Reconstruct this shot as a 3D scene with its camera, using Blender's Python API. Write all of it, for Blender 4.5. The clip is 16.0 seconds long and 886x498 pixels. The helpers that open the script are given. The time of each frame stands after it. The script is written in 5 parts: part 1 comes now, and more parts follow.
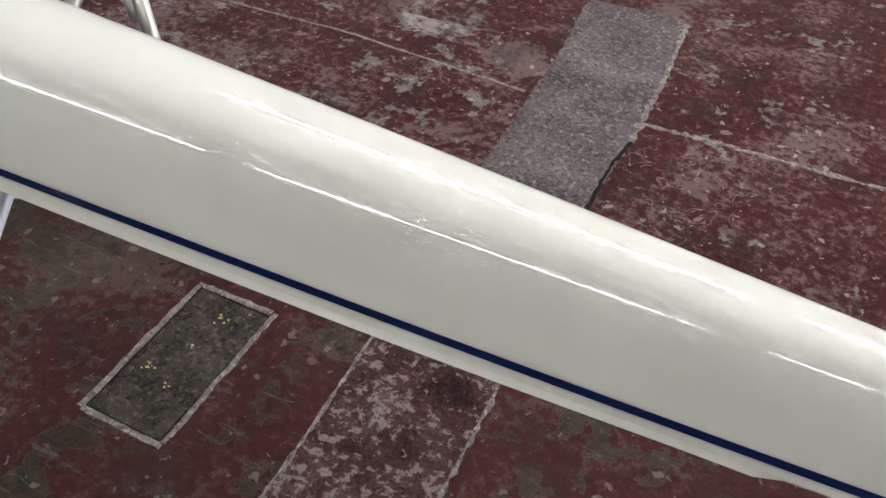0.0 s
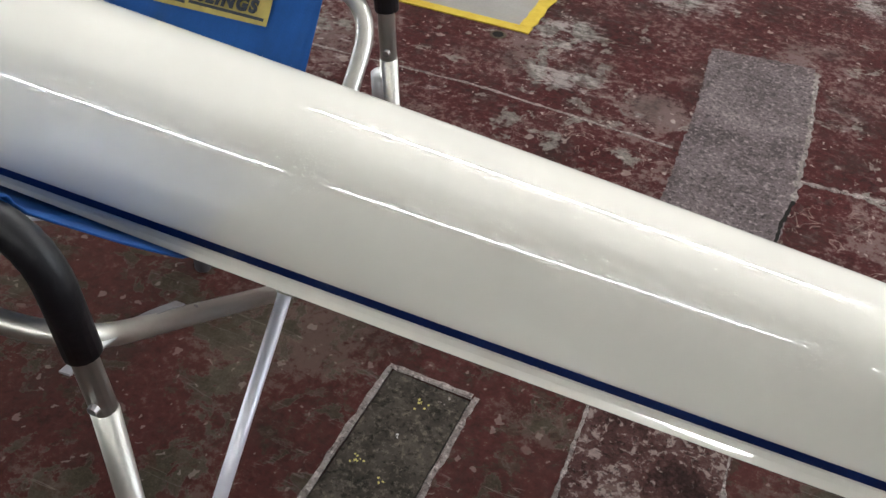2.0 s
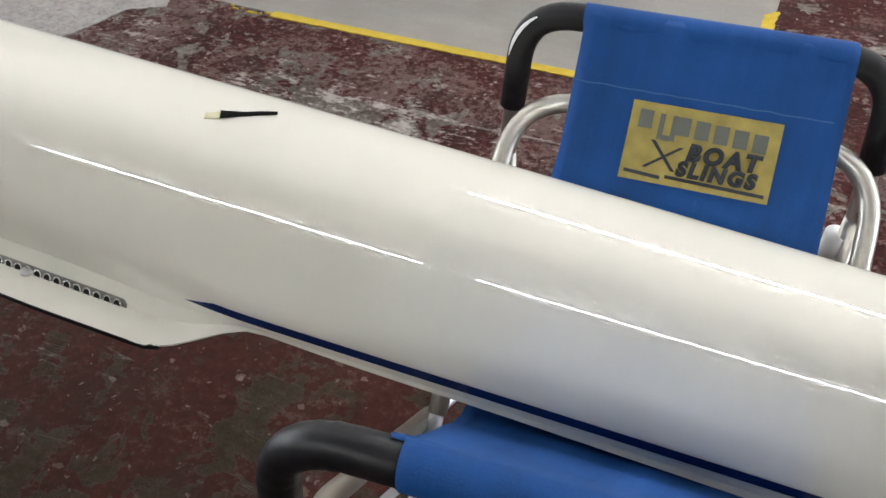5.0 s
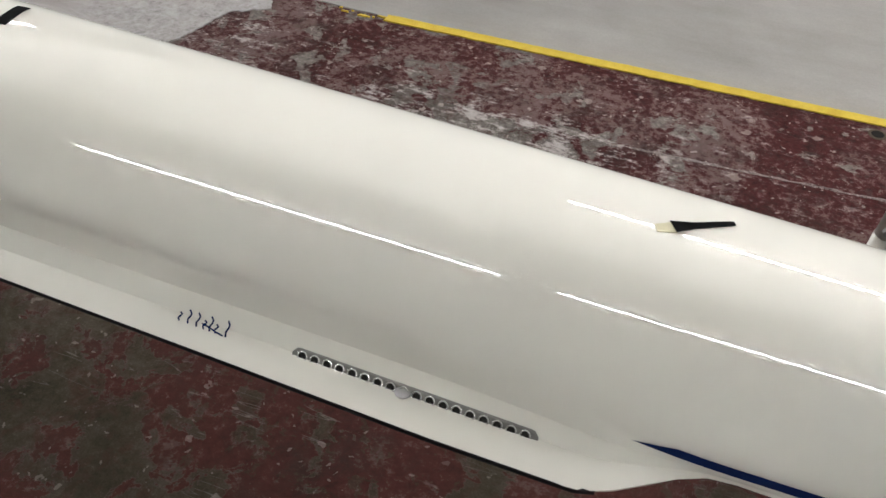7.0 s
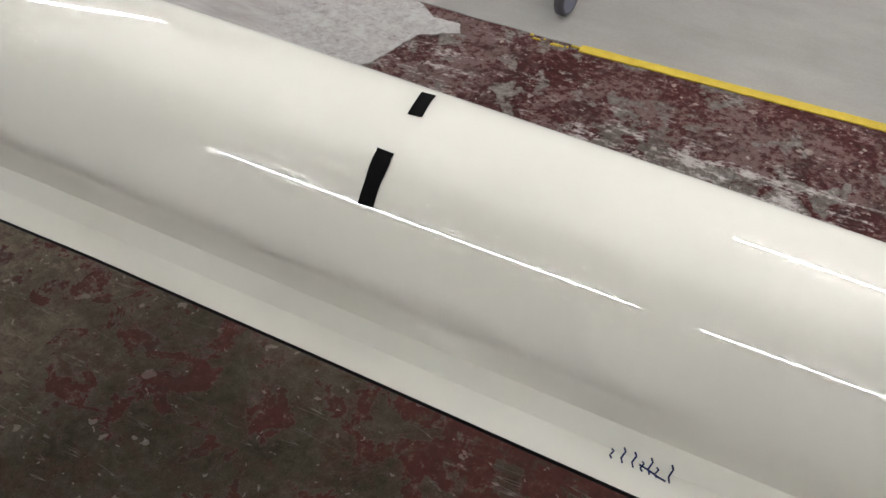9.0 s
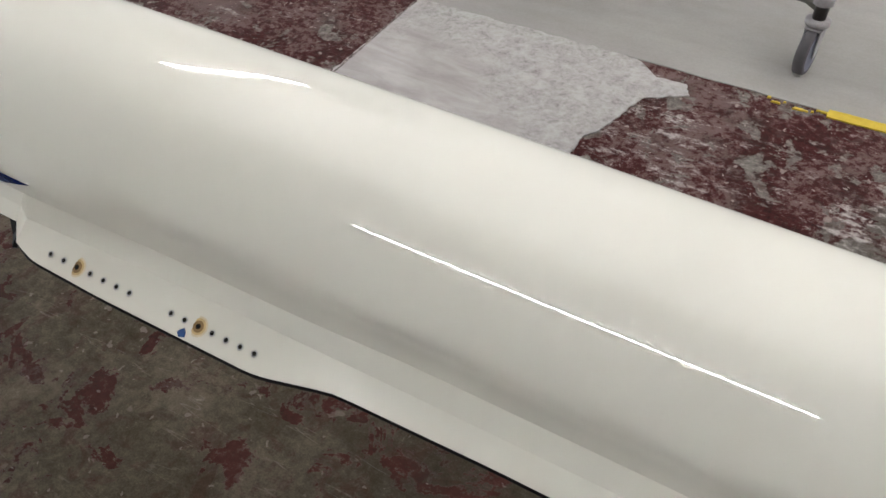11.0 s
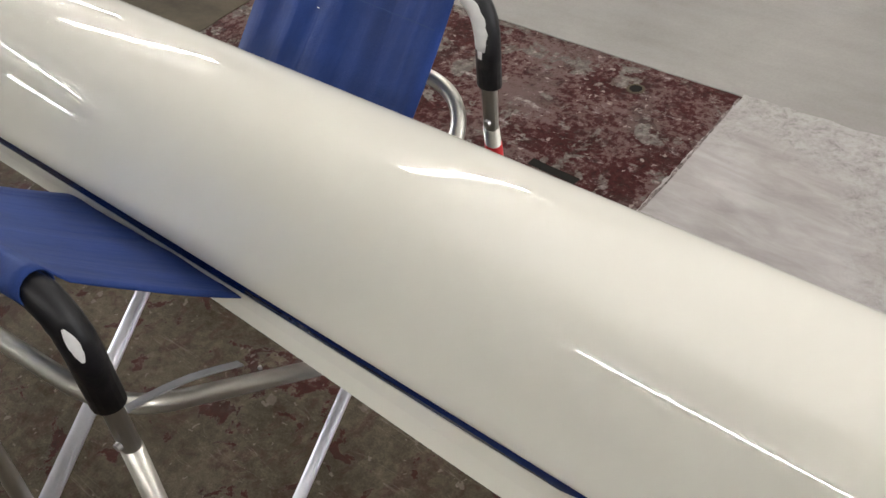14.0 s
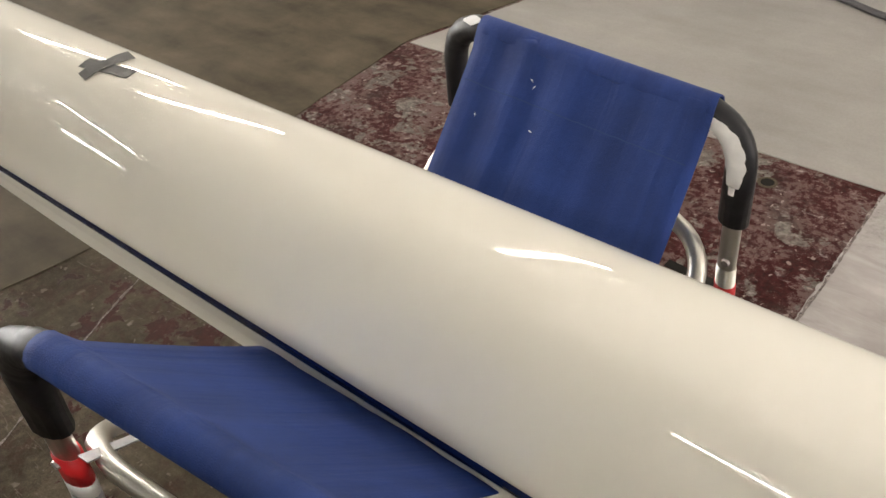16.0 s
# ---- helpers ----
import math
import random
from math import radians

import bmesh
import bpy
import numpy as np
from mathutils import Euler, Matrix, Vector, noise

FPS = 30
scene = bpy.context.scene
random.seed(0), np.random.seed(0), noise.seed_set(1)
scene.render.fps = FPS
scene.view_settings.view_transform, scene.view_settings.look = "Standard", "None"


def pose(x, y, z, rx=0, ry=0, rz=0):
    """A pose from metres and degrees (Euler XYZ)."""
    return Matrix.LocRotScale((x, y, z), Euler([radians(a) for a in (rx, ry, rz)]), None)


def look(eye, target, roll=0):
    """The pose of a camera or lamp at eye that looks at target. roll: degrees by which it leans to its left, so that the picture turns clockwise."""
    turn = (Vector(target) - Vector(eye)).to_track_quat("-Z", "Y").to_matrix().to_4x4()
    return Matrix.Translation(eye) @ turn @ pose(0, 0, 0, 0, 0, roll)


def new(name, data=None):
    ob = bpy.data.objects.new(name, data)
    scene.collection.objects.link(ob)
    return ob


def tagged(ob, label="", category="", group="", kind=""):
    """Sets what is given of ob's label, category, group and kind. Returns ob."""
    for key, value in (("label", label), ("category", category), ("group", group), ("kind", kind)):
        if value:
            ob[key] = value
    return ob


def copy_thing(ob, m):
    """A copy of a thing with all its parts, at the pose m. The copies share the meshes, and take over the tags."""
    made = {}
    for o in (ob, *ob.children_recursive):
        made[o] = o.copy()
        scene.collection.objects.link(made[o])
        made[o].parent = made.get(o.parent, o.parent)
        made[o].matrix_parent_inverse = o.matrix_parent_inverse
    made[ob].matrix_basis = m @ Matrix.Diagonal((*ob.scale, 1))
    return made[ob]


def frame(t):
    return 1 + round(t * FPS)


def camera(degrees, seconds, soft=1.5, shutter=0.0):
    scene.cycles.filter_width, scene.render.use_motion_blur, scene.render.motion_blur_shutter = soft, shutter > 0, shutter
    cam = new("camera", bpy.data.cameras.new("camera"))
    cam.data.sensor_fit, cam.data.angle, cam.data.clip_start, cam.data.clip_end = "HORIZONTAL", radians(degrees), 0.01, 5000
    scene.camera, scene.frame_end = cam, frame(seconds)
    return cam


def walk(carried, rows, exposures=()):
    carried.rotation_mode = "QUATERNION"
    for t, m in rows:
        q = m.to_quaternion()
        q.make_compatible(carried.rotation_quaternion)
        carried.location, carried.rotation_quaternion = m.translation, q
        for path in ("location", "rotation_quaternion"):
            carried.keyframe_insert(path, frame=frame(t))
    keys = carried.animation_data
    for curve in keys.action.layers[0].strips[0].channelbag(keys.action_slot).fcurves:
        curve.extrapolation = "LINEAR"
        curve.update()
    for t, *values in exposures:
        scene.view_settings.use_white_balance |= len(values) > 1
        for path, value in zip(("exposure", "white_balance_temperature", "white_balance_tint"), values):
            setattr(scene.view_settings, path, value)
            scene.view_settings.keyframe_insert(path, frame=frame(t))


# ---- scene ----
import functools

cam = camera(52.8, 16.0)
PATH = [
    (0, (0.001, 0.043, 1.386), (-0.583, 1.366, 0.005), 3.7),
    (0.5, (-0.116, 0.028, 1.383), (-0.692, 1.373, 0.019), 4.3),
    (1, (-0.249, 0.008, 1.39), (-0.793, 1.384, 0.044), 4.3),
    (1.5, (-0.362, -0.017, 1.394), (-0.906, 1.364, 0.053), 3.9),
    (2, (-0.463, -0.021, 1.391), (-1.025, 1.345, 0.042), 4.1),
    (2.5, (-0.568, -0.009, 1.393), (-1.177, 1.346, 0.054), 3.9),
    (3, (-0.693, 0.002, 1.397), (-1.314, 1.344, 0.05), 3.1),
    (3.5, (-0.777, 0.001, 1.399), (-1.385, 1.338, 0.041), 3.4),
    (4, (-0.881, -0.006, 1.401), (-1.521, 1.342, 0.069), 1.6),
    (4.5, (-1.014, -0.012, 1.422), (-1.632, 1.367, 0.112), 0.8),
    (5, (-1.125, -0.029, 1.428), (-1.742, 1.355, 0.123), 0.2),
    (5.2, (-1.16, -0.037, 1.427), (-1.78, 1.345, 0.122), -0.1),
    (7.3, (-1.799, -0.039, 1.465), (-2.328, 1.33, 0.106), 2.1),
    (7.5, (-1.87, -0.049, 1.474), (-2.425, 1.317, 0.123), 1.4),
    (8, (-1.989, -0.069, 1.48), (-2.571, 1.283, 0.126), 1.3),
    (8.2, (-2.025, -0.075, 1.478), (-2.608, 1.272, 0.119), 1.8),
    (10.3, (-2.484, 0.007, 1.489), (-3.158, 1.282, 0.103), 1.9),
    (10.4, (-2.509, 0.012, 1.491), (-3.195, 1.284, 0.108), 1.5),
    (10.5, (-2.532, 0.009, 1.496), (-3.235, 1.278, 0.12), 0.9),
    (10.9, (-2.677, 0.005, 1.493), (-3.429, 1.25, 0.119), -1.1),
    (11, (-2.712, 0.008, 1.494), (-3.47, 1.249, 0.121), -1.1),
    (11.5, (-2.861, 0.0, 1.497), (-3.647, 1.232, 0.131), -1.1),
    (12, (-2.97, 0.005, 1.492), (-3.757, 1.181, 0.079), -1.2),
    (12.5, (-3.113, 0.027, 1.485), (-3.952, 1.143, 0.053), -2.2),
    (13, (-3.254, 0.046, 1.512), (-4.163, 1.139, 0.105), -4.3),
    (13.5, (-3.345, 0.064, 1.522), (-4.322, 1.163, 0.166), -4.9),
    (14, (-3.418, 0.07, 1.53), (-4.423, 1.172, 0.197), -5.3),
    (14.5, (-3.529, 0.071, 1.537), (-4.566, 1.197, 0.25), -6.1),
    (15, (-3.621, 0.058, 1.549), (-4.661, 1.208, 0.285), -5.4),
    (15.5, (-3.692, 0.053, 1.548), (-4.764, 1.187, 0.297), -6.1),
    (16, (-3.775, 0.052, 1.546), (-4.861, 1.19, 0.311), -5.8),
]
walk(cam, [(t, look(eye, target, roll)) for t, eye, target, roll in PATH], [(0.0, 1.92, 5980, 9), (4.5, 1.93, 6130, 10), (9.0, 1.98, 6120, 11), (13.0, 2.09, 6160, 11), (16.0, 2.1, 7000, 13)])

# ---- light ----
def node_mat(name):
    m = bpy.data.materials.new(name)
    m.use_nodes = True
    n = m.node_tree.nodes
    return m, n, m.node_tree.links, n["Principled BSDF"]


world = bpy.data.worlds.new("daylight")
scene.world = world
world.use_nodes = True
wn, wl = world.node_tree.nodes, world.node_tree.links
sky = wn.new("ShaderNodeTexSky")
sky.sky_type, sky.sun_disc = "NISHITA", False
sky.sun_elevation, sky.sun_rotation = radians(35), radians(250)
wl.new(sky.outputs[0], wn["Background"].inputs[0])
wn["Background"].inputs[1].default_value = 0.15

TUBE_POWER = 14.5
TUBE_Z = 2.80

# ---- materials ----
def tex_coord(n, l, scale=1.0):
    g = n.new("ShaderNodeNewGeometry")
    v = n.new("ShaderNodeVectorMath")
    v.operation = "SCALE"
    v.inputs[3].default_value = scale
    l.new(g.outputs["Position"], v.inputs[0])
    return v.outputs[0]


def noise_tex(n, l, vec, scale, detail=4.0, rough=0.55, distort=0.0):
    t = n.new("ShaderNodeTexNoise")
    t.inputs["Scale"].default_value = scale
    t.inputs["Detail"].default_value = detail
    t.inputs["Roughness"].default_value = rough
    t.inputs["Distortion"].default_value = distort
    l.new(vec, t.inputs["Vector"])
    return t.outputs["Fac"]


def ramp(n, l, fac, stops):
    r = n.new("ShaderNodeValToRGB")
    while len(r.color_ramp.elements) < len(stops):
        r.color_ramp.elements.new(0.5)
    for e, (p, c) in zip(r.color_ramp.elements, stops):
        e.position = p
        e.color = (*c, 1) if isinstance(c, tuple) else (c, c, c, 1)
    l.new(fac, r.inputs[0])
    return r.outputs[0]


def mix_col(n, l, fac, a, b, mode="MIX"):
    m = n.new("ShaderNodeMix")
    m.data_type, m.blend_type = "RGBA", mode
    for s, v in ((0, fac), (6, a), (7, b)):
        if isinstance(v, (int, float)):
            m.inputs[s].default_value = v
        elif isinstance(v, tuple):
            m.inputs[s].default_value = (*v, 1)
        else:
            l.new(v, m.inputs[s])
    return m.outputs[2]


def maths(n, l, op, a, b=0.0):
    m = n.new("ShaderNodeMath")
    m.operation = op
    for i, v in enumerate((a, b)):
        if isinstance(v, (int, float)):
            m.inputs[i].default_value = v
        else:
            l.new(v, m.inputs[i])
    return m.outputs[0]


def bump(n, l, bsdf, height, strength=0.3, dist=0.002):
    b = n.new("ShaderNodeBump")
    b.inputs["Strength"].default_value = strength
    b.inputs["Distance"].default_value = dist
    l.new(height, b.inputs["Height"])
    l.new(b.outputs[0], bsdf.inputs["Normal"])


def plain(name, col, rough=0.5, metal=0.0, grain=60.0, var=0.12, coat=0.0, relief=0.0, gloss=0.4):
    m, n, l, b = node_mat(name)
    v = tex_coord(n, l)
    f = noise_tex(n, l, v, grain, 5)
    g = noise_tex(n, l, v, grain * 0.08, 3)
    h = maths(n, l, "ADD", maths(n, l, "MULTIPLY", f, 0.6), maths(n, l, "MULTIPLY", g, 0.4))
    dark = tuple(c * (1 - var) for c in col)
    light = tuple(min(1, c * (1 + var)) for c in col)
    l.new(ramp(n, l, h, [(0.3, dark), (0.7, light)]), b.inputs["Base Color"])
    l.new(ramp(n, l, f, [(0.3, max(0.02, rough - 0.06)), (0.7, min(1, rough + 0.06))]), b.inputs["Roughness"])
    b.inputs["Metallic"].default_value = metal
    b.inputs["Coat Weight"].default_value = coat
    b.inputs["Coat Roughness"].default_value = 0.03
    b.inputs["Specular IOR Level"].default_value = gloss
    if relief:
        bump(n, l, b, f, relief, 0.002)
    return m


def paint_white():
    m, n, l, b = node_mat("cream gloss paint")
    v = tex_coord(n, l)
    f = noise_tex(n, l, v, 3.0, 3)
    l.new(ramp(n, l, f, [(0.3, (0.735, 0.712, 0.628)), (0.7, (0.760, 0.738, 0.660))]), b.inputs["Base Color"])
    b.inputs["Roughness"].default_value = 0.5
    b.inputs["Specular IOR Level"].default_value = 0.0
    b.inputs["Coat Weight"].default_value = 1.0
    b.inputs["Coat Roughness"].default_value = 0.015
    b.inputs["Coat IOR"].default_value = 1.68
    return m


def worn_red_floor():
    m, n, l, b = node_mat("worn red floor paint")
    v = tex_coord(n, l)
    sx = n.new("ShaderNodeSeparateXYZ")
    l.new(v, sx.inputs[0])
    x, y = sx.outputs[0], sx.outputs[1]

    def span(val, a, c):
        r = n.new("ShaderNodeMapRange")
        r.interpolation_type = "SMOOTHSTEP"
        l.new(val, r.inputs[0])
        r.inputs[1].default_value, r.inputs[2].default_value = a, c
        return r.outputs[0]

    def stretch(sx_, sy_, turn):
        q = n.new("ShaderNodeMapping")
        q.inputs["Scale"].default_value = (sx_, sy_, 1.0)
        q.inputs["Rotation"].default_value = (0, 0, radians(turn))
        l.new(v, q.inputs[0])
        return q.outputs[0]

    def add(*vals):
        t = vals[0]
        for q in vals[1:]:
            t = maths(n, l, "ADD", t, q)
        return t

    def mul(*vals):
        t = vals[0]
        for q in vals[1:]:
            t = maths(n, l, "MULTIPLY", t, q)
        return t

    def spot(cx, cy, rx, ry):
        dx = mul(add(x, -cx), 1.0 / rx)
        dy = mul(add(y, -cy), 1.0 / ry)
        return span(add(mul(dx, dx), mul(dy, dy)), 1.0, 0.0)

    def band(val, a, w):
        return ramp(n, l, val, [(a - w, 0.0), (a, 1.0), (a + w, 0.0)])

    big = noise_tex(n, l, v, 1.7, 4, 0.6)
    zone = noise_tex(n, l, v, 3.6, 6, 0.68, 0.4)
    patch = noise_tex(n, l, v, 9.0, 9, 0.62, 0.5)
    fine = noise_tex(n, l, v, 42.0, 7, 0.74)
    grit = noise_tex(n, l, v, 230.0, 4, 0.75)
    streak = noise_tex(n, l, stretch(2.6, 6.0, -5), 3.4, 10, 0.78)
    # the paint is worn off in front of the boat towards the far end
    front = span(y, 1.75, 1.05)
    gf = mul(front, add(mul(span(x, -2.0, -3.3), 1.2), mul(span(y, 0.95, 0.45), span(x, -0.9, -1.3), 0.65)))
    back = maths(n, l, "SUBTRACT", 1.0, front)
    pale = add(spot(-0.90, 2.95, 0.34, 0.20), spot(-1.12, 2.50, 0.14, 0.20), spot(-0.15, 3.22, 0.42, 0.14), spot(-1.05, 2.25, 0.17, 0.12), mul(spot(-0.28, 2.42, 0.12, 0.09), 0.7), mul(spot(-2.3, 1.96, 0.75, 0.16), 0.7), mul(spot(-3.25, 2.02, 0.3, 0.3), 0.45))
    dusty = add(spot(-0.75, 2.21, 0.13, 0.13), mul(spot(-1.2, 1.1, 0.3, 0.25), 0.6), mul(spot(-0.66, 1.02, 0.12, 0.06), 0.8))
    wear = add(mul(patch, 0.62), mul(big, 0.22), mul(fine, 0.16))
    wear = add(wear, mul(front, 0.020), mul(back, span(x, -1.1, -0.6), -0.022), mul(gf, 0.055), mul(pale, 0.055), mul(span(x, -1.4, -2.4), back, 0.018))
    mask = ramp(n, l, wear, [(0.560, 0.0), (0.566, 1.0)])
    rim = band(wear, 0.562, 0.009)
    red = ramp(n, l, add(mul(fine, 0.6), mul(zone, 0.4)), [(0.36, (0.012, 0.0046, 0.0042)), (0.48, (0.040, 0.0100, 0.0096)), (0.58, (0.062, 0.0152, 0.0148)), (0.68, (0.094, 0.031, 0.030))])
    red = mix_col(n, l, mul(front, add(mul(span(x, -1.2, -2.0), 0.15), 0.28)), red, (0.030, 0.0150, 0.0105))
    # speckled wear through the paint, dense in some zones and absent in others
    dens = add(mul(zone, 0.42), mul(fine, 0.43), mul(grit, 0.15), mul(dusty, 0.10), mul(back, 0.012), mul(span(x, -1.2, -2.2), back, 0.022))
    speck = ramp(n, l, dens, [(0.525, 0.0), (0.565, 1.0)])
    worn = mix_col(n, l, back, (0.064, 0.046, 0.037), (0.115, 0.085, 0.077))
    red = mix_col(n, l, mul(speck, 0.75), red, worn)
    grime = ramp(n, l, noise_tex(n, l, v, 5.5, 8, 0.75), [(0.50, 0.0), (0.66, 0.72)])
    red = mix_col(n, l, grime, red, (0.022, 0.0145, 0.012))
    # bare concrete tones, darker in front of the boat than behind it
    conc_b = ramp(n, l, add(mul(fine, 0.5), mul(patch, 0.5)), [(0.36, (0.032, 0.027, 0.023)), (0.52, (0.092, 0.081, 0.070)), (0.64, (0.21, 0.19, 0.17))])
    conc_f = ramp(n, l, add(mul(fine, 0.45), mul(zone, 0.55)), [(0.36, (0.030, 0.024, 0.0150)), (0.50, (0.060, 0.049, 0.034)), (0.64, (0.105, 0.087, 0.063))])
    # front concrete gets paler past the far end of the flange
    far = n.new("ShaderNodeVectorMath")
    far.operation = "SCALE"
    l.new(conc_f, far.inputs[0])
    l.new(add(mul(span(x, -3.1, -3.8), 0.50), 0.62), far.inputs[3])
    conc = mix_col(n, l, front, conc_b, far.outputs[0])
    conc = mix_col(n, l, 0.5, conc, ramp(n, l, grit, [(0.36, 0.35), (0.62, 1.0)]), "MULTIPLY")
    # flakes of one showing through the other
    flake = ramp(n, l, add(mul(noise_tex(n, l, v, 24.0, 8, 0.68, 0.4), 0.7), mul(patch, 0.3)), [(0.545, 0.0), (0.562, 1.0)])
    ghost = ramp(n, l, noise_tex(n, l, v, 15.0, 7, 0.66, 0.8), [(0.50, 0.0), (0.60, 0.45)])
    cover = add(mul(mask, maths(n, l, "SUBTRACT", 1.0, ghost)), mul(flake, maths(n, l, "SUBTRACT", 1.0, mask), add(mul(front, 0.42), 0.22)))
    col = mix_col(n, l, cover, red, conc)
    col = mix_col(n, l, mul(rim, add(mul(back, 0.12), 0.16)), col, (0.15, 0.125, 0.105))
    # pale outlines left by dried pools
    pool = mul(add(mul(spot(-0.2, 1.83, 0.30, 0.26), 1.0), spot(-0.85, 1.95, 0.30, 0.14), 0.05), 0.48)
    ring = band(noise_tex(n, l, v, 15.0, 3, 0.5, 0.6), 0.60, 0.014)
    col = mix_col(n, l, mul(ring, pool), col, (0.30, 0.25, 0.215))
    # pale scuffs drawn out along the room, behind the boat
    sc = ramp(n, l, add(streak, mul(pale, 0.11), mul(add(fine, -0.5), 0.22)), [(0.575, 0.0), (0.665, 1.0)])
    sc = mul(sc, span(y, 1.3, 1.9), add(mul(span(x, -1.0, -1.7), 0.62), mul(pale, 0.5), 0.10))
    col = mix_col(n, l, sc, col, mix_col(n, l, fine, (0.15, 0.132, 0.120), (0.42, 0.385, 0.365)))
    # scratches
    for turn, at, amount in ((-68, 0.61, 0.22), (24, 0.40, 0.16)):
        line = band(noise_tex(n, l, stretch(0.9, 9.0, turn), 2.1, 3, 0.5, 0.2), at, 0.006)
        col = mix_col(n, l, mul(line, ramp(n, l, patch, [(0.5, 0.0), (0.56, amount)])), col, (0.30, 0.26, 0.24))
    # dust in the pores, and dried drops
    dust = ramp(n, l, add(mul(grit, 0.55), mul(fine, 0.45)), [(0.60, 0.0), (0.67, 1.0)])
    col = mix_col(n, l, mul(dust, add(mul(back, 0.32), 0.16)), col, (0.30, 0.265, 0.24))
    for sc_, size, amount in ((11.0, 0.13, 0.42), (25.0, 0.17, 0.6), (58.0, 0.18, 0.65)):
        vo = n.new("ShaderNodeTexVoronoi")
        vo.inputs["Scale"].default_value = sc_
        wob = n.new("ShaderNodeVectorMath")
        wob.operation = "MULTIPLY_ADD"
        wob.inputs[1].default_value = (0.035, 0.035, 0.0)
        nz = n.new("ShaderNodeTexNoise")
        nz.inputs["Scale"].default_value = 45.0
        l.new(v, nz.inputs["Vector"])
        l.new(nz.outputs["Color"], wob.inputs[0])
        l.new(v, wob.inputs[2])
        l.new(wob.outputs[0], vo.inputs["Vector"])
        keep = n.new("ShaderNodeSeparateColor")
        l.new(vo.outputs["Color"], keep.inputs[0])
        drop = mul(ramp(n, l, vo.outputs["Distance"], [(size, 1.0), (size + 0.03, 0.0)]), ramp(n, l, keep.outputs[0], [(0.80, 0.0), (0.82, 1.0)]))
        col = mix_col(n, l, mul(drop, mul(add(mul(back, 0.6), 0.4), amount)), col, (0.28, 0.24, 0.215))
    lift = n.new("ShaderNodeVectorMath")
    lift.operation = "SCALE"
    lift.inputs[3].default_value = 1.3
    l.new(col, lift.inputs[0])
    l.new(lift.outputs[0], b.inputs["Base Color"])
    l.new(ramp(n, l, wear, [(0.5, 0.52), (0.6, 0.8)]), b.inputs["Roughness"])
    b.inputs["Specular IOR Level"].default_value = 0.06
    h = maths(n, l, "SUBTRACT", mul(fine, 0.35), mul(mask, 0.4))
    bump(n, l, b, add(h, mul(grit, 0.25)), 0.6, 0.004)
    return m


def concrete(name, dark, light, speck=0.0, scale=4.0, rough=0.8):
    m, n, l, b = node_mat(name)
    v = tex_coord(n, l)
    a = noise_tex(n, l, v, scale, 8, 0.62, 0.3)
    g = noise_tex(n, l, v, 130.0, 5, 0.7)
    st = n.new("ShaderNodeMapping")
    st.inputs["Scale"].default_value = (1.0, 4.0, 1.0)
    st.inputs["Rotation"].default_value = (0, 0, radians(20))
    l.new(v, st.inputs[0])
    tr = noise_tex(n, l, st.outputs[0], 2.2, 6, 0.6)
    f = maths(n, l, "ADD", maths(n, l, "MULTIPLY", a, 0.6), maths(n, l, "MULTIPLY", tr, 0.4))
    col = ramp(n, l, f, [(0.32, dark), (0.68, light)])
    col = mix_col(n, l, min(0.9, 0.12 + speck * 2.2), col, ramp(n, l, g, [(0.34, 0.30), (0.60, 1.0)]), "MULTIPLY")
    if speck:
        s2 = noise_tex(n, l, v, 70.0, 7, 0.78)
        col = mix_col(n, l, ramp(n, l, s2, [(0.52, 0.0), (0.62, 0.75)]), col, tuple(min(1, c * 1.45) for c in light))
        col = mix_col(n, l, ramp(n, l, noise_tex(n, l, v, 85.0, 6, 0.75), [(0.53, 0.0), (0.60, 0.7)]), col, tuple(c * 0.35 for c in dark))
    l.new(col, b.inputs["Base Color"])
    b.inputs["Roughness"].default_value = rough
    b.inputs["Specular IOR Level"].default_value = 0.12
    bump(n, l, b, maths(n, l, "ADD", g, a), 0.45 if speck else 0.2, 0.004 if speck else 0.002)
    return m


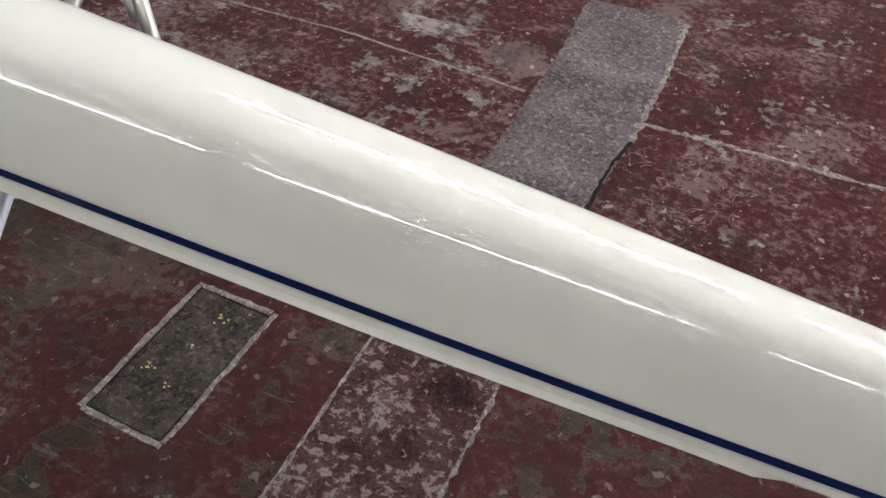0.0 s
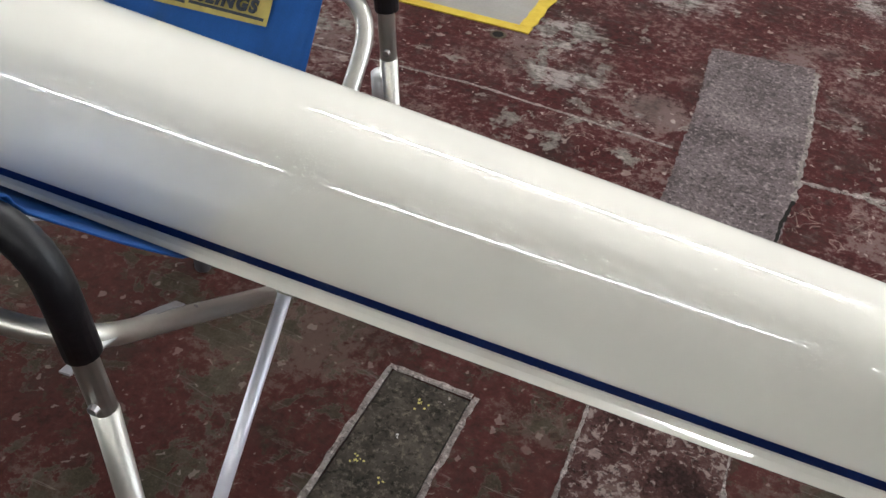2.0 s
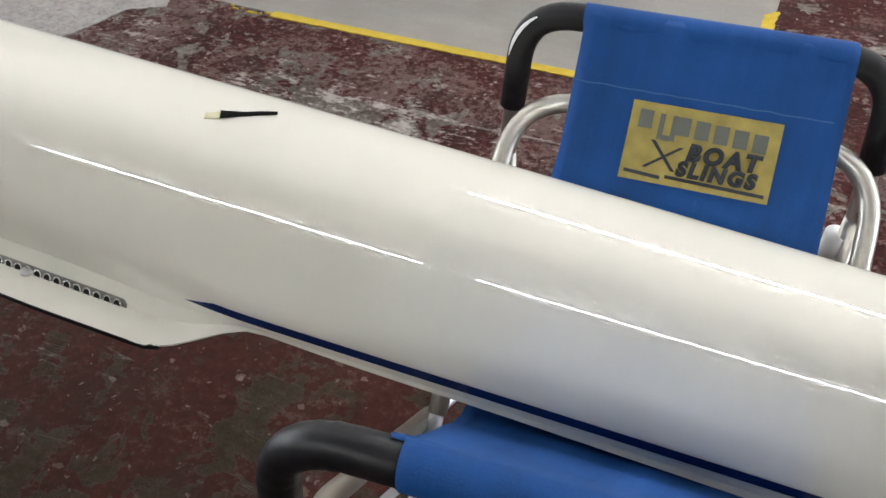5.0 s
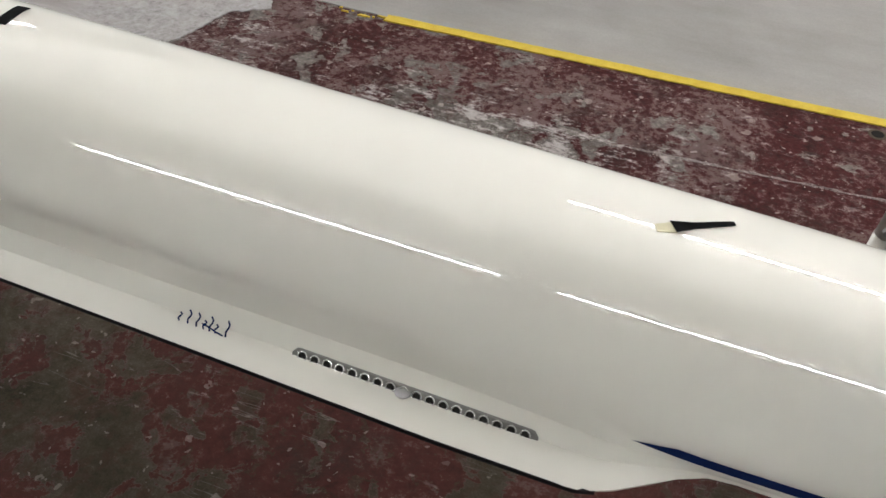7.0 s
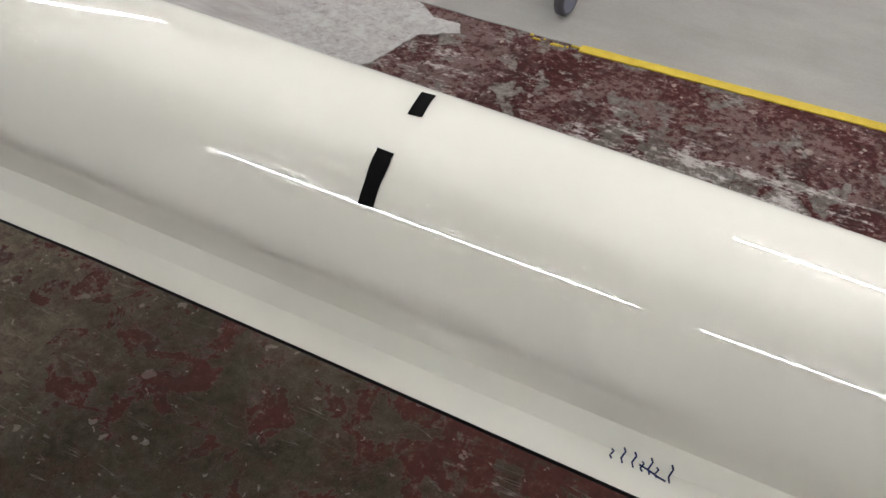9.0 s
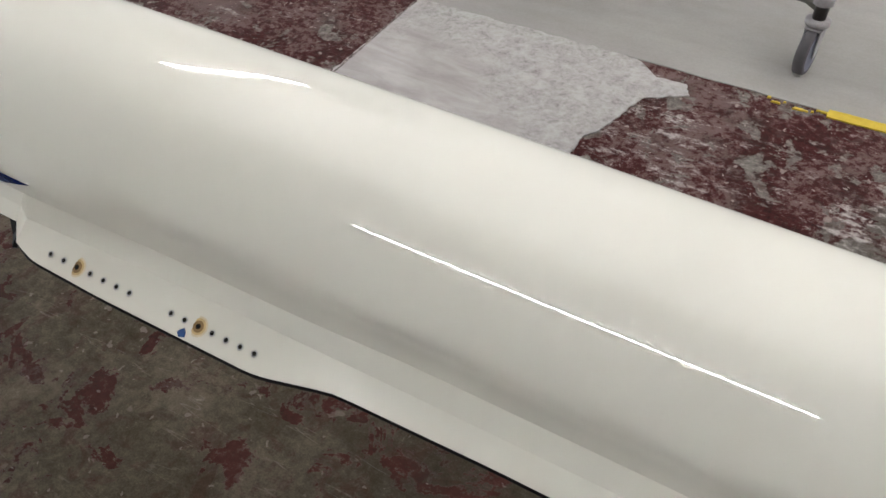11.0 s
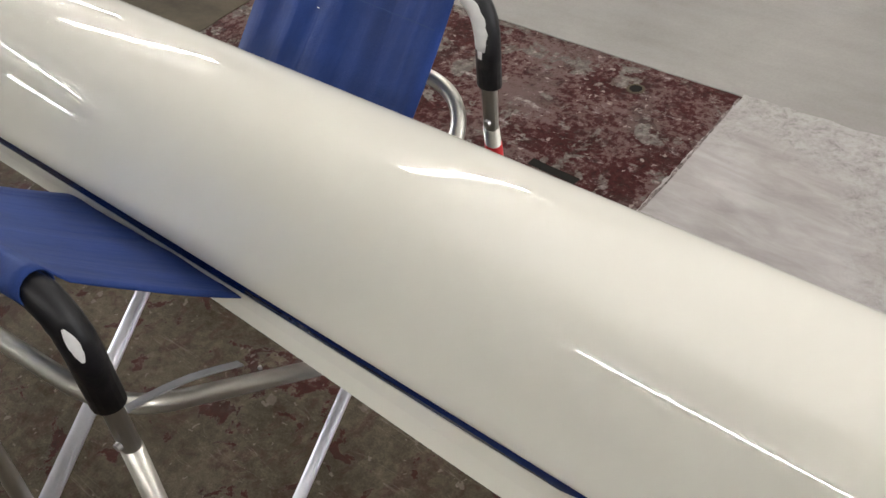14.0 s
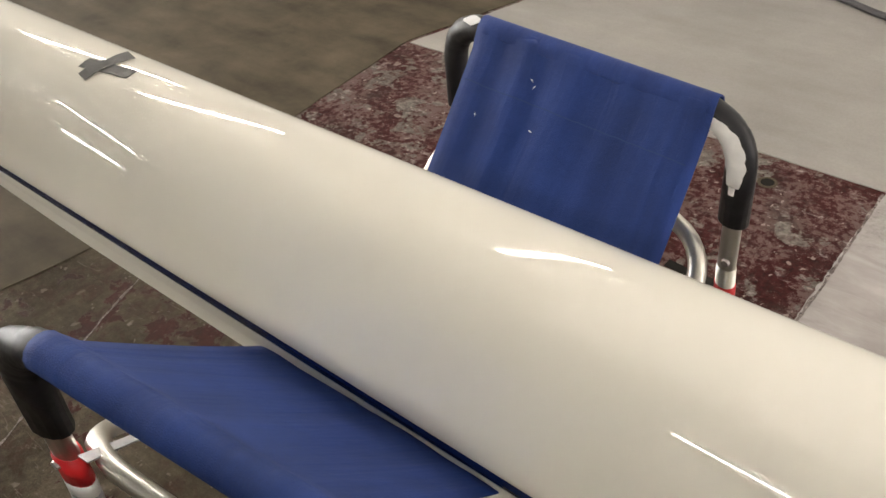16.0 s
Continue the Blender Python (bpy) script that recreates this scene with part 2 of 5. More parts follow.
def screed():
    m, n, l, b = node_mat("trowelled grey screed")
    v = tex_coord(n, l)
    sw = n.new("ShaderNodeMapping")
    sw.inputs["Scale"].default_value = (1.0, 3.5, 1.0)
    sw.inputs["Rotation"].default_value = (0, 0, radians(35))
    l.new(v, sw.inputs[0])
    tr = noise_tex(n, l, sw.outputs[0], 5.0, 7, 0.6, 0.8)
    big = noise_tex(n, l, v, 3.0, 5, 0.6, 0.5)
    lump = noise_tex(n, l, v, 26.0, 6, 0.7, 0.8)
    grit = maths(n, l, "ADD", maths(n, l, "MULTIPLY", noise_tex(n, l, v, 75.0, 7, 0.78), 0.45), maths(n, l, "MULTIPLY", lump, 0.55))
    col = ramp(n, l, maths(n, l, "ADD", maths(n, l, "MULTIPLY", tr, 0.5), maths(n, l, "MULTIPLY", big, 0.5)), [(0.36, (0.29, 0.265, 0.25)), (0.5, (0.37, 0.345, 0.33)), (0.64, (0.46, 0.435, 0.42))])
    near_ = n.new("ShaderNodeVectorMath")
    near_.operation = "DISTANCE"
    near_.inputs[1].default_value = (-4.08, 1.76, 0.0)
    l.new(v, near_.inputs[0])
    worn = maths(n, l, "ADD", near_.outputs["Value"], maths(n, l, "MULTIPLY", maths(n, l, "SUBTRACT", noise_tex(n, l, v, 6.0, 6, 0.65), 0.5), 0.55))
    area = ramp(n, l, worn, [(0.36, 0.03), (0.50, 1.0)])
    pits = ramp(n, l, grit, [(0.38, (0.17, 0.155, 0.145)), (0.46, (0.31, 0.29, 0.275)), (0.60, (0.43, 0.41, 0.395))])
    col = mix_col(n, l, maths(n, l, "MULTIPLY", area, 0.75), col, pits)
    rub = maths(n, l, "MULTIPLY", area, ramp(n, l, noise_tex(n, l, v, 11.0, 6, 0.7), [(0.52, 0.0), (0.64, 0.55)]))
    col = mix_col(n, l, rub, col, (0.46, 0.445, 0.43))
    l.new(col, b.inputs["Base Color"])
    b.inputs["Roughness"].default_value = 0.8
    b.inputs["Specular IOR Level"].default_value = 0.12
    h = maths(n, l, "ADD", maths(n, l, "MULTIPLY", grit, maths(n, l, "ADD", maths(n, l, "MULTIPLY", area, 1.6), 0.1)), maths(n, l, "MULTIPLY", tr, 0.6))
    bump(n, l, b, h, 0.6, 0.006)
    return m


def stained_slab():
    m, n, l, b = node_mat("stained slab")
    v = tex_coord(n, l)
    big = noise_tex(n, l, v, 9.0, 7, 0.65, 0.5)
    chip = noise_tex(n, l, v, 52.0, 7, 0.66, 0.5)
    grit = noise_tex(n, l, v, 120.0, 6, 0.75)
    col = ramp(n, l, maths(n, l, "ADD", maths(n, l, "MULTIPLY", big, 0.6), maths(n, l, "MULTIPLY", grit, 0.4)), [(0.38, (0.016, 0.0075, 0.0065)), (0.50, (0.058, 0.026, 0.023)), (0.62, (0.10, 0.066, 0.058))])
    pale = maths(n, l, "ADD", maths(n, l, "MULTIPLY", chip, 0.65), maths(n, l, "MULTIPLY", big, 0.35))
    col = mix_col(n, l, ramp(n, l, pale, [(0.520, 0.0), (0.555, 0.7)]), col, mix_col(n, l, grit, (0.10, 0.075, 0.066), (0.38, 0.32, 0.29)))
    col = mix_col(n, l, ramp(n, l, noise_tex(n, l, v, 95.0, 5, 0.7), [(0.56, 0.0), (0.62, 0.7)]), col, (0.009, 0.006, 0.005))
    l.new(col, b.inputs["Base Color"])
    b.inputs["Roughness"].default_value = 0.8
    b.inputs["Specular IOR Level"].default_value = 0.1
    bump(n, l, b, maths(n, l, "ADD", chip, grit), 0.5, 0.004)
    return m


def cloth_mat(name, col, turn):
    m, n, l, b = node_mat(name)
    v = tex_coord(n, l)
    w = noise_tex(n, l, v, 620.0, 2)
    s = noise_tex(n, l, v, 7.0, 6, 0.6)
    # pulled and faded lines along the strap, with sheen painted into the colour
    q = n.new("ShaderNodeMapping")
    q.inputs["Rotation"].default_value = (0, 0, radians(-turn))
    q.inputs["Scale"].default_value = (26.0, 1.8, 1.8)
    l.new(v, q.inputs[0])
    pulled_sheen = noise_tex(n, l, q.outputs[0], 1.0, 4, 0.55, 0.3)
    f = maths(n, l, "ADD", maths(n, l, "MULTIPLY", s, 0.6), maths(n, l, "MULTIPLY", pulled_sheen, 0.4))
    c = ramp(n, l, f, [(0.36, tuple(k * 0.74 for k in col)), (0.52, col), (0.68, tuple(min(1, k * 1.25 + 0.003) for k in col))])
    c = mix_col(n, l, 0.3, c, ramp(n, l, w, [(0.35, 0.6), (0.65, 1.0)]), "MULTIPLY")
    lint = ramp(n, l, noise_tex(n, l, v, 34.0, 8, 0.8), [(0.66, 0.0), (0.74, 0.22)])
    c = mix_col(n, l, lint, c, (0.16, 0.24, 0.36))
    l.new(c, b.inputs["Base Color"])
    b.inputs["Roughness"].default_value = 0.7
    b.inputs["Specular IOR Level"].default_value = 0.3
    bump(n, l, b, maths(n, l, "ADD", maths(n, l, "MULTIPLY", w, 0.15), maths(n, l, "ADD", s, maths(n, l, "MULTIPLY", pulled_sheen, 1.5))), 0.5, 0.006)
    return m


def emitter(name, col, power):
    m, n, l, b = node_mat(name)
    b.inputs["Base Color"].default_value = (*col, 1)
    b.inputs["Emission Color"].default_value = (*col, 1)
    b.inputs["Emission Strength"].default_value = power
    return m


M_HULL = paint_white()
M_STRIPE = plain("navy stripe paint", (0.006, 0.018, 0.085), 0.3, 0, 20, 0.08, 0.8, 0, 0.0)
M_CARBON = plain("black carbon edge", (0.007, 0.007, 0.008), 0.5, gloss=0.15)
M_ALU = plain("brushed aluminium tube", (0.62, 0.605, 0.55), 0.36, 0.92, 90, 0.07)
# brighter aluminium: light on the upward-facing diagonals, put into the colour
M_ALU_LIT = plain("aluminium tube with light painted in", (0.84, 0.84, 0.90), 0.42, 0.5, 90, 0.05)
M_ALU_DULL = plain("dull aluminium tube", (0.44, 0.44, 0.46), 0.40, 0.45, 180, 0.12)
M_STEEL = plain("bolt steel", (0.45, 0.44, 0.43), 0.35, 0.9)
M_FOAM = plain("black foam sleeve", (0.007, 0.007, 0.009), 0.42, 0, 90, 0.3, 0, 0.25)
M_TAPE = plain("black tape", (0.004, 0.004, 0.004), 0.9, 0, 40, 0.3, 0, 0.3, 0.08)
M_TAPE_GREY = plain("grey cloth tape", (0.10, 0.10, 0.095), 0.6, 0, 60, 0.2, 0, 0.3)
M_BLUE_TAPE = plain("blue masking tape", (0.025, 0.075, 0.22), 0.7)
M_GLUE = plain("yellowed glue", (0.62, 0.58, 0.38), 0.5)
M_RUST = plain("rust stain", (0.50, 0.36, 0.17), 0.7, 0, 120, 0.4)
M_RUST_PALE = plain("pale rust stain", (0.62, 0.53, 0.36), 0.6, 0, 120, 0.15)
M_RUST_DARK = plain("dark rust", (0.22, 0.13, 0.05), 0.7, 0, 120, 0.4)
M_HOLE = plain("dark recess", (0.018, 0.017, 0.015), 0.8, gloss=0.05)
M_RED = plain("red tape", (0.62, 0.02, 0.025), 0.4)
M_WHITE = plain("white tape", (0.78, 0.78, 0.78), 0.45)
M_SILVER = plain("silver tape", (0.34, 0.34, 0.35), 0.4, 0.4)
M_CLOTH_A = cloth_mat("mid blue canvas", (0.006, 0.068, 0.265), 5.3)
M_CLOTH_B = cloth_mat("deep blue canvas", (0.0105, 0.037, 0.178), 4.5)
M_THREAD = plain("pale stitching", (0.05, 0.13, 0.30), 0.8)
M_THREAD_DIM = plain("dark blue stitching", (0.014, 0.042, 0.15), 0.8)
M_LABEL = plain("yellow label", (0.36, 0.285, 0.075), 0.6, 0, 40, 0.35)
M_INK = plain("label ink", (0.018, 0.024, 0.035), 0.6)
M_INK_PALE = plain("faded label ink", (0.13, 0.14, 0.12), 0.6)
M_BRACE = plain("dull brown-grey steel", (0.13, 0.125, 0.105), 0.5, 0.3)
M_RUBBER = plain("grey rubber", (0.055, 0.05, 0.053), 0.65, 0, 60, 0.25)
M_ZINC = plain("dull zinc plate", (0.25, 0.235, 0.235), 0.6, 0.25, 60, 0.3)
M_TRACK = plain("dull track metal", (0.20, 0.195, 0.175), 0.45, 0.6)
M_GLINT = plain("polished eyelet metal", (0.85, 0.85, 0.82), 0.22, 0.9)
M_FLOOR = worn_red_floor()
M_PALE = concrete("pale grey concrete", (0.24, 0.226, 0.21), (0.34, 0.323, 0.302), 0.0, 2.0, 0.6)
M_PATCH = screed()
M_SLAB = concrete("rough grey slab", (0.050, 0.038, 0.038), (0.215, 0.176, 0.174), 0.25, 5.0)
M_SLAB_RED = stained_slab()
M_BROWN = concrete("brown worn concrete", (0.040, 0.032, 0.021), (0.118, 0.096, 0.066), 0.0, 3.5)
M_MORTAR = concrete("pale mortar", (0.10, 0.080, 0.072), (0.33, 0.29, 0.268), 0.2, 14.0)
M_PLATE = concrete("dirty dark cover", (0.005, 0.0045, 0.0035), (0.095, 0.078, 0.062), 0.10, 16.0)
M_YELLOW = concrete("worn yellow paint", (0.45, 0.31, 0.03), (0.62, 0.46, 0.06), 0.0, 22.0, 0.5)
M_FLECK = plain("pale yellow paint fleck", (0.44, 0.37, 0.10), 0.6)
M_WALL = plain("pale wall paint", (0.72, 0.71, 0.69), 0.7, 0, 8, 0.05)
# dark tone of the unseen south wall, set to shade the hull's near side
M_WALL_DARK = plain("unseen wall darkened to shade the near hull side", (0.12, 0.11, 0.095), 0.7, 0, 8, 0.15)
M_CEIL = plain("white ceiling paint", (0.68, 0.67, 0.64), 0.8, 0, 5, 0.05)
M_TUBE = emitter("lit fluorescent tube", (1.0, 0.97, 0.92), TUBE_POWER)
# glow of the added ceiling panel that fills in light from above
M_FILL_PANEL = emitter("added overhead fill glow", (1.0, 0.975, 0.93), 0.162)
M_DAY = emitter("overcast day beyond the doors", (0.93, 0.97, 1.0), 1.2)
M_GLASS = emitter("bright day beyond the window", (0.95, 0.98, 1.0), 5.0)


# ---- mesh helpers ----
def part(name, bm, mat, parent=None, label="", smooth=False):
    me = bpy.data.meshes.new(name)
    bm.normal_update()
    bm.to_mesh(me)
    bm.free()
    me.materials.append(mat)
    if smooth:
        me.polygons.foreach_set("use_smooth", [True] * len(me.polygons))
    ob = new(name, me)
    if parent:
        ob.parent = parent
    if label:
        ob["label"] = label
    return ob


def thing(name, label, category, group="", at=(0, 0, 0), turn=0.0):
    e = new(name)
    e.matrix_world = pose(*at, 0, 0, turn)
    return tagged(e, label, category, group)


def box(bm, x0, x1, y0, y1, z0, z1, bevel=0.0):
    r = bmesh.ops.create_cube(bm, size=1, matrix=Matrix.LocRotScale(((x0 + x1) / 2, (y0 + y1) / 2, (z0 + z1) / 2), None, (x1 - x0, y1 - y0, z1 - z0)))
    if bevel:
        es = list({e for v in r["verts"] for e in v.link_edges})
        bmesh.ops.bevel(bm, geom=es, offset=bevel, segments=2, affect="EDGES")
    return bm


def fillet(pts, r, steps=7):
    """A polyline with its inner corners rounded to the radius r."""
    pts = [Vector(p) for p in pts]
    out = [pts[0]]
    for a, b, c in zip(pts, pts[1:], pts[2:]):
        d0, d1 = (a - b).normalized(), (c - b).normalized()
        half = d0.angle(d1) / 2
        if half > 1.54:
            out.append(b)
            continue
        k = min(r / math.tan(half), (a - b).length * 0.49, (c - b).length * 0.49)
        p0, p1 = b + d0 * k, b + d1 * k
        for i in range(steps + 1):
            t = i / steps
            out.append((1 - t) ** 2 * p0 + 2 * t * (1 - t) * b + t * t * p1)
    return out + [pts[-1]]


def sweep(bm, pts, r, seg=14, caps=True, radii=None):
    """A round tube along the points."""
    pts = [Vector(p) for p in pts]
    rings, side = [], None
    for i, p in enumerate(pts):
        d = (pts[min(i + 1, len(pts) - 1)] - pts[max(i - 1, 0)]).normalized()
        side = d.orthogonal().normalized() if side is None else (side - d * side.dot(d)).normalized()
        up = d.cross(side)
        rr = radii[i] if radii else r
        rings.append([bm.verts.new(p + rr * (math.cos(a) * side + math.sin(a) * up)) for a in [2 * math.pi * k / seg for k in range(seg)]])
    for a, b in zip(rings, rings[1:]):
        for k in range(seg):
            bm.faces.new((a[k], a[(k + 1) % seg], b[(k + 1) % seg], b[k]))
    if caps:
        bm.faces.new(rings[0][::-1])
        bm.faces.new(rings[-1])
    return bm


def grid(bm, rows, close=False):
    """Faces between rows of points of equal length."""
    vs = [[bm.verts.new(p) for p in r] for r in rows]
    for a, b in zip(vs, vs[1:]):
        for k in range(len(a) - 1):
            bm.faces.new((a[k], a[k + 1], b[k + 1], b[k]))
    return vs


def solid_sheet(bm, rows, thick):
    """A sheet with thickness: the rows of points, and the same let down along z."""
    top = grid(bm, rows)
    low = grid(bm, [[Vector(p) - Vector((0, 0, thick)) for p in r][::-1] for r in rows])
    n, m = len(rows), len(rows[0])
    for i in range(n - 1):
        bm.faces.new((top[i][0], top[i + 1][0], low[i + 1][m - 1], low[i][m - 1]))
        bm.faces.new((top[i + 1][m - 1], top[i][m - 1], low[i][0], low[i + 1][0]))
    for k in range(m - 1):
        bm.faces.new((top[0][k + 1], top[0][k], low[0][m - 1 - k], low[0][m - 2 - k]))
        bm.faces.new((top[n - 1][k], top[n - 1][k + 1], low[n - 1][m - 2 - k], low[n - 1][m - 1 - k]))
    bmesh.ops.recalc_face_normals(bm, faces=bm.faces)
    return bm


def rough_slab(bm, outline, z0, z1, ragged=0.012, step=0.03, seed=0):
    """A low slab whose outline is broken by small noise."""
    pts = []
    for (x0, y0, k0), (x1, y1, _) in zip(outline, outline[1:] + outline[:1]):
        n = max(1, int(math.hypot(x1 - x0, y1 - y0) / step))
        for i in range(n):
            t = i / n
            x, y = x0 + (x1 - x0) * t, y0 + (y1 - y0) * t
            q = noise.noise_vector((x * 9 + seed, y * 9, seed)) * 0.35 + noise.noise_vector((x * 60, y * 60 + seed, 1.0)) * 0.65
            pts.append((x + q.x * ragged * k0, y + q.y * ragged * k0))
    top = [bm.verts.new((x, y, z1)) for x, y in pts]
    low = [bm.verts.new((x, y, z0)) for x, y in pts]
    f = bm.faces.new(top)
    n = len(top)
    for i in range(n):
        bm.faces.new((low[i], low[(i + 1) % n], top[(i + 1) % n], top[i]))
    if f.normal.z < 0 or sum((pts[i][0] * pts[(i + 1) % n][1] - pts[(i + 1) % n][0] * pts[i][1]) for i in range(n)) < 0:
        bmesh.ops.reverse_faces(bm, faces=bm.faces)
    bmesh.ops.triangulate(bm, faces=[f])
    return bm


# ---- room ----
X0, X1, Y0, Y1, CEIL = -13.0, 6.0, -6.0, 6.5, 2.95


def structure(name, bm, mat, label, category, smooth=False):
    return tagged(part(name, bm, mat, None, "", smooth), label, category, "", "structure")


def build_room():
    # floor sheet, with a sunken place for the cover plate
    hole = (-0.985, -0.806, 0.668, 1.022)
    bm = bmesh.new()
    xs, ys = [X0, hole[0], hole[1], X1], [Y0, hole[2], hole[3], Y1]
    vs = [[bm.verts.new((x, y, 0)) for y in ys] for x in xs]
    for i in range(3):
        for j in range(3):
            if (i, j) != (1, 1):
                bm.faces.new((vs[i][j], vs[i + 1][j], vs[i + 1][j + 1], vs[i][j + 1]))
    ring = [vs[1][1], vs[2][1], vs[2][2], vs[1][2]]
    low = [bm.verts.new(v.co - Vector((0, 0, 0.03))) for v in ring]
    for k in range(4):
        bm.faces.new((ring[k], low[k], low[(k + 1) % 4], ring[(k + 1) % 4]))
    bm.faces.new(low)
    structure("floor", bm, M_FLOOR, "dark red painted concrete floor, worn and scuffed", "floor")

    structure("wall_north", box(bmesh.new(), X0, X1, Y1, Y1 + 0.2, 0, CEIL), M_WALL, "plain pale painted wall", "wall")

    def pierced(name, across, near, far, lo, hi, z0, z1, end0, end1, mat, label):
        """A wall across the given axis with one opening from lo to hi."""
        bm = bmesh.new()
        for a, b, c, d in ((end0, lo, 0, CEIL), (hi, end1, 0, CEIL), (lo, hi, 0, z0), (lo, hi, z1, CEIL)):
            if b - a > 0.001 and d - c > 0.001:
                box(bm, *((near, far, a, b) if across == "x" else (a, b, near, far)), c, d)
        return structure(name, bm, mat, label, "wall")

    def glazing(name, across, at, lo, hi, z0, z1, n, glass, label, category):
        """A row of framed panes that fills an opening."""
        win = tagged(new(name), label, category, "", "structure")
        for i in range(n):
            a, b = lo + (hi - lo) * i / n, lo + (hi - lo) * (i + 1) / n
            bm = bmesh.new()
            for p, q, c, d in ((a, a + 0.03, z0, z1), (b - 0.03, b, z0, z1), (a + 0.03, b - 0.03, z0, z0 + 0.04), (a + 0.03, b - 0.03, z1 - 0.04, z1)):
                box(bm, *((at - 0.03, at + 0.03, p, q) if across == "x" else (p, q, at - 0.03, at + 0.03)), c, d)
            part("window_frame", bm, M_WHITE, win)
            p, q = a + 0.032, b - 0.032
            part("pane", box(bmesh.new(), *((at - 0.005, at + 0.005, p, q) if across == "x" else (p, q, at - 0.005, at + 0.005)), z0 + 0.042, z1 - 0.042), glass, win)

    pierced("wall_west_end", "x", X0 - 0.2, X0, -5.9, -4.9, 0.95, 1.22, Y0, -4.6, M_WALL, "pale end wall with a low slot window")
    glazing("window_3", "x", X0 - 0.11, -5.9, -4.9, 0.95, 1.22, 2, M_GLASS, "low slot window in the end wall", "window")
    pierced("wall_west", "x", X0 - 0.2, X0, -3.2, 3.6, 1.0, 2.3, -4.6, Y1, M_WALL, "pale end wall with a wide window")
    glazing("window_1", "x", X0 - 0.11, -3.2, 3.6, 1.0, 2.3, 5, M_GLASS, "wide daylight window in the end wall", "window")
    # closes the hall out of view; kept dark so the near hull side darkens
    structure("wall_south", box(bmesh.new(), X0, X1, Y0 - 0.2, Y0, 0, CEIL), M_WALL_DARK, "unseen wall darkened to shade the near hull side", "wall")
    # wide glazed doors let the day in at the near end of the hall
    pierced("wall_east", "x", X1, X1 + 0.2, 1.2, 6.0, 0.0, 2.5, Y0, Y1, M_WALL, "pale end wall round wide glazed doors")
    glazing("door_1", "x", X1 + 0.11, 1.2, 6.0, 0.0, 2.5, 4, M_DAY, "wide glazed doors bright with daylight", "door")
    # ceiling round a long glowing panel, added out of view as overhead fill
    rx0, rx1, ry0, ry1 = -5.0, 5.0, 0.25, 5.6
    bm = bmesh.new()
    z0, z1 = CEIL + 0.002, CEIL + 0.15
    for q in ((X0 - 0.2, X1 + 0.2, Y0 - 0.2, ry0), (X0 - 0.2, X1 + 0.2, ry1, Y1 + 0.2), (X0 - 0.2, rx0, ry0, ry1), (rx1, X1 + 0.2, ry0, ry1)):
        box(bm, *q, z0, z1)
    structure("ceiling", bm, M_CEIL, "plain white ceiling round an added glowing panel", "ceiling")
    fill_panel = tagged(new("window_2"), "long glowing ceiling panel, added unseen as overhead fill light", "rooflight", "", "structure")
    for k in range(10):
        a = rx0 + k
        part("pane", box(bmesh.new(), a + 0.012, a + 0.988, ry0, ry1, z0, z0 + 0.01), M_FILL_PANEL, fill_panel)
        part("glazing_bar", box(bmesh.new(), a - 0.0115, a + 0.0115, ry0, ry1, z0 - 0.002, z1), M_WHITE, fill_panel)


def light_fitting(x, y, turn, length=2.4, radius=0.019):
    """A ceiling batten with one long lit tube."""
    e = thing("ceiling_light", "long white batten light with one lit fluorescent tube", "light", "tubes under the ceiling", (x, y, TUBE_Z), turn)
    h = length / 2
    bm = box(bmesh.new(), -h - 0.03, h + 0.03, -0.035, 0.035, 0.045, CEIL - TUBE_Z, 0.006)
    part("batten", bm, M_WHITE, e)
    for s in (-1, 1):
        bm = box(bmesh.new(), s * (h + 0.012) - 0.012, s * (h + 0.012) + 0.012, -0.036, 0.036, -0.018, 0.044, 0.003)
        part("lamp_holder", bm, M_WHITE, e)
    part("tube", sweep(bmesh.new(), [(-h, 0, 0), (h, 0, 0)], radius, 10), M_TUBE, e, "lit tube", True)
    return e


def build_lights():
    a = light_fitting(-3.53, -2.17, 0)
    for x, y, t in ((-0.84, -2.17, 0), (1.85, -2.17, 0), (-0.93, 2.64, 0), (1.72, 2.64, 0), (4.6, 2.64, 0), (-11.7, -4.2, 60)):
        copy_thing(a, pose(x, y, TUBE_Z, 0, 0, t))
    b = light_fitting(-5.40, 2.70, 90, 1.5)
    for x, y in ((-7.22, 2.05), (-8.35, 2.3)):
        copy_thing(b, pose(x, y, TUBE_Z, 0, 0, 90))


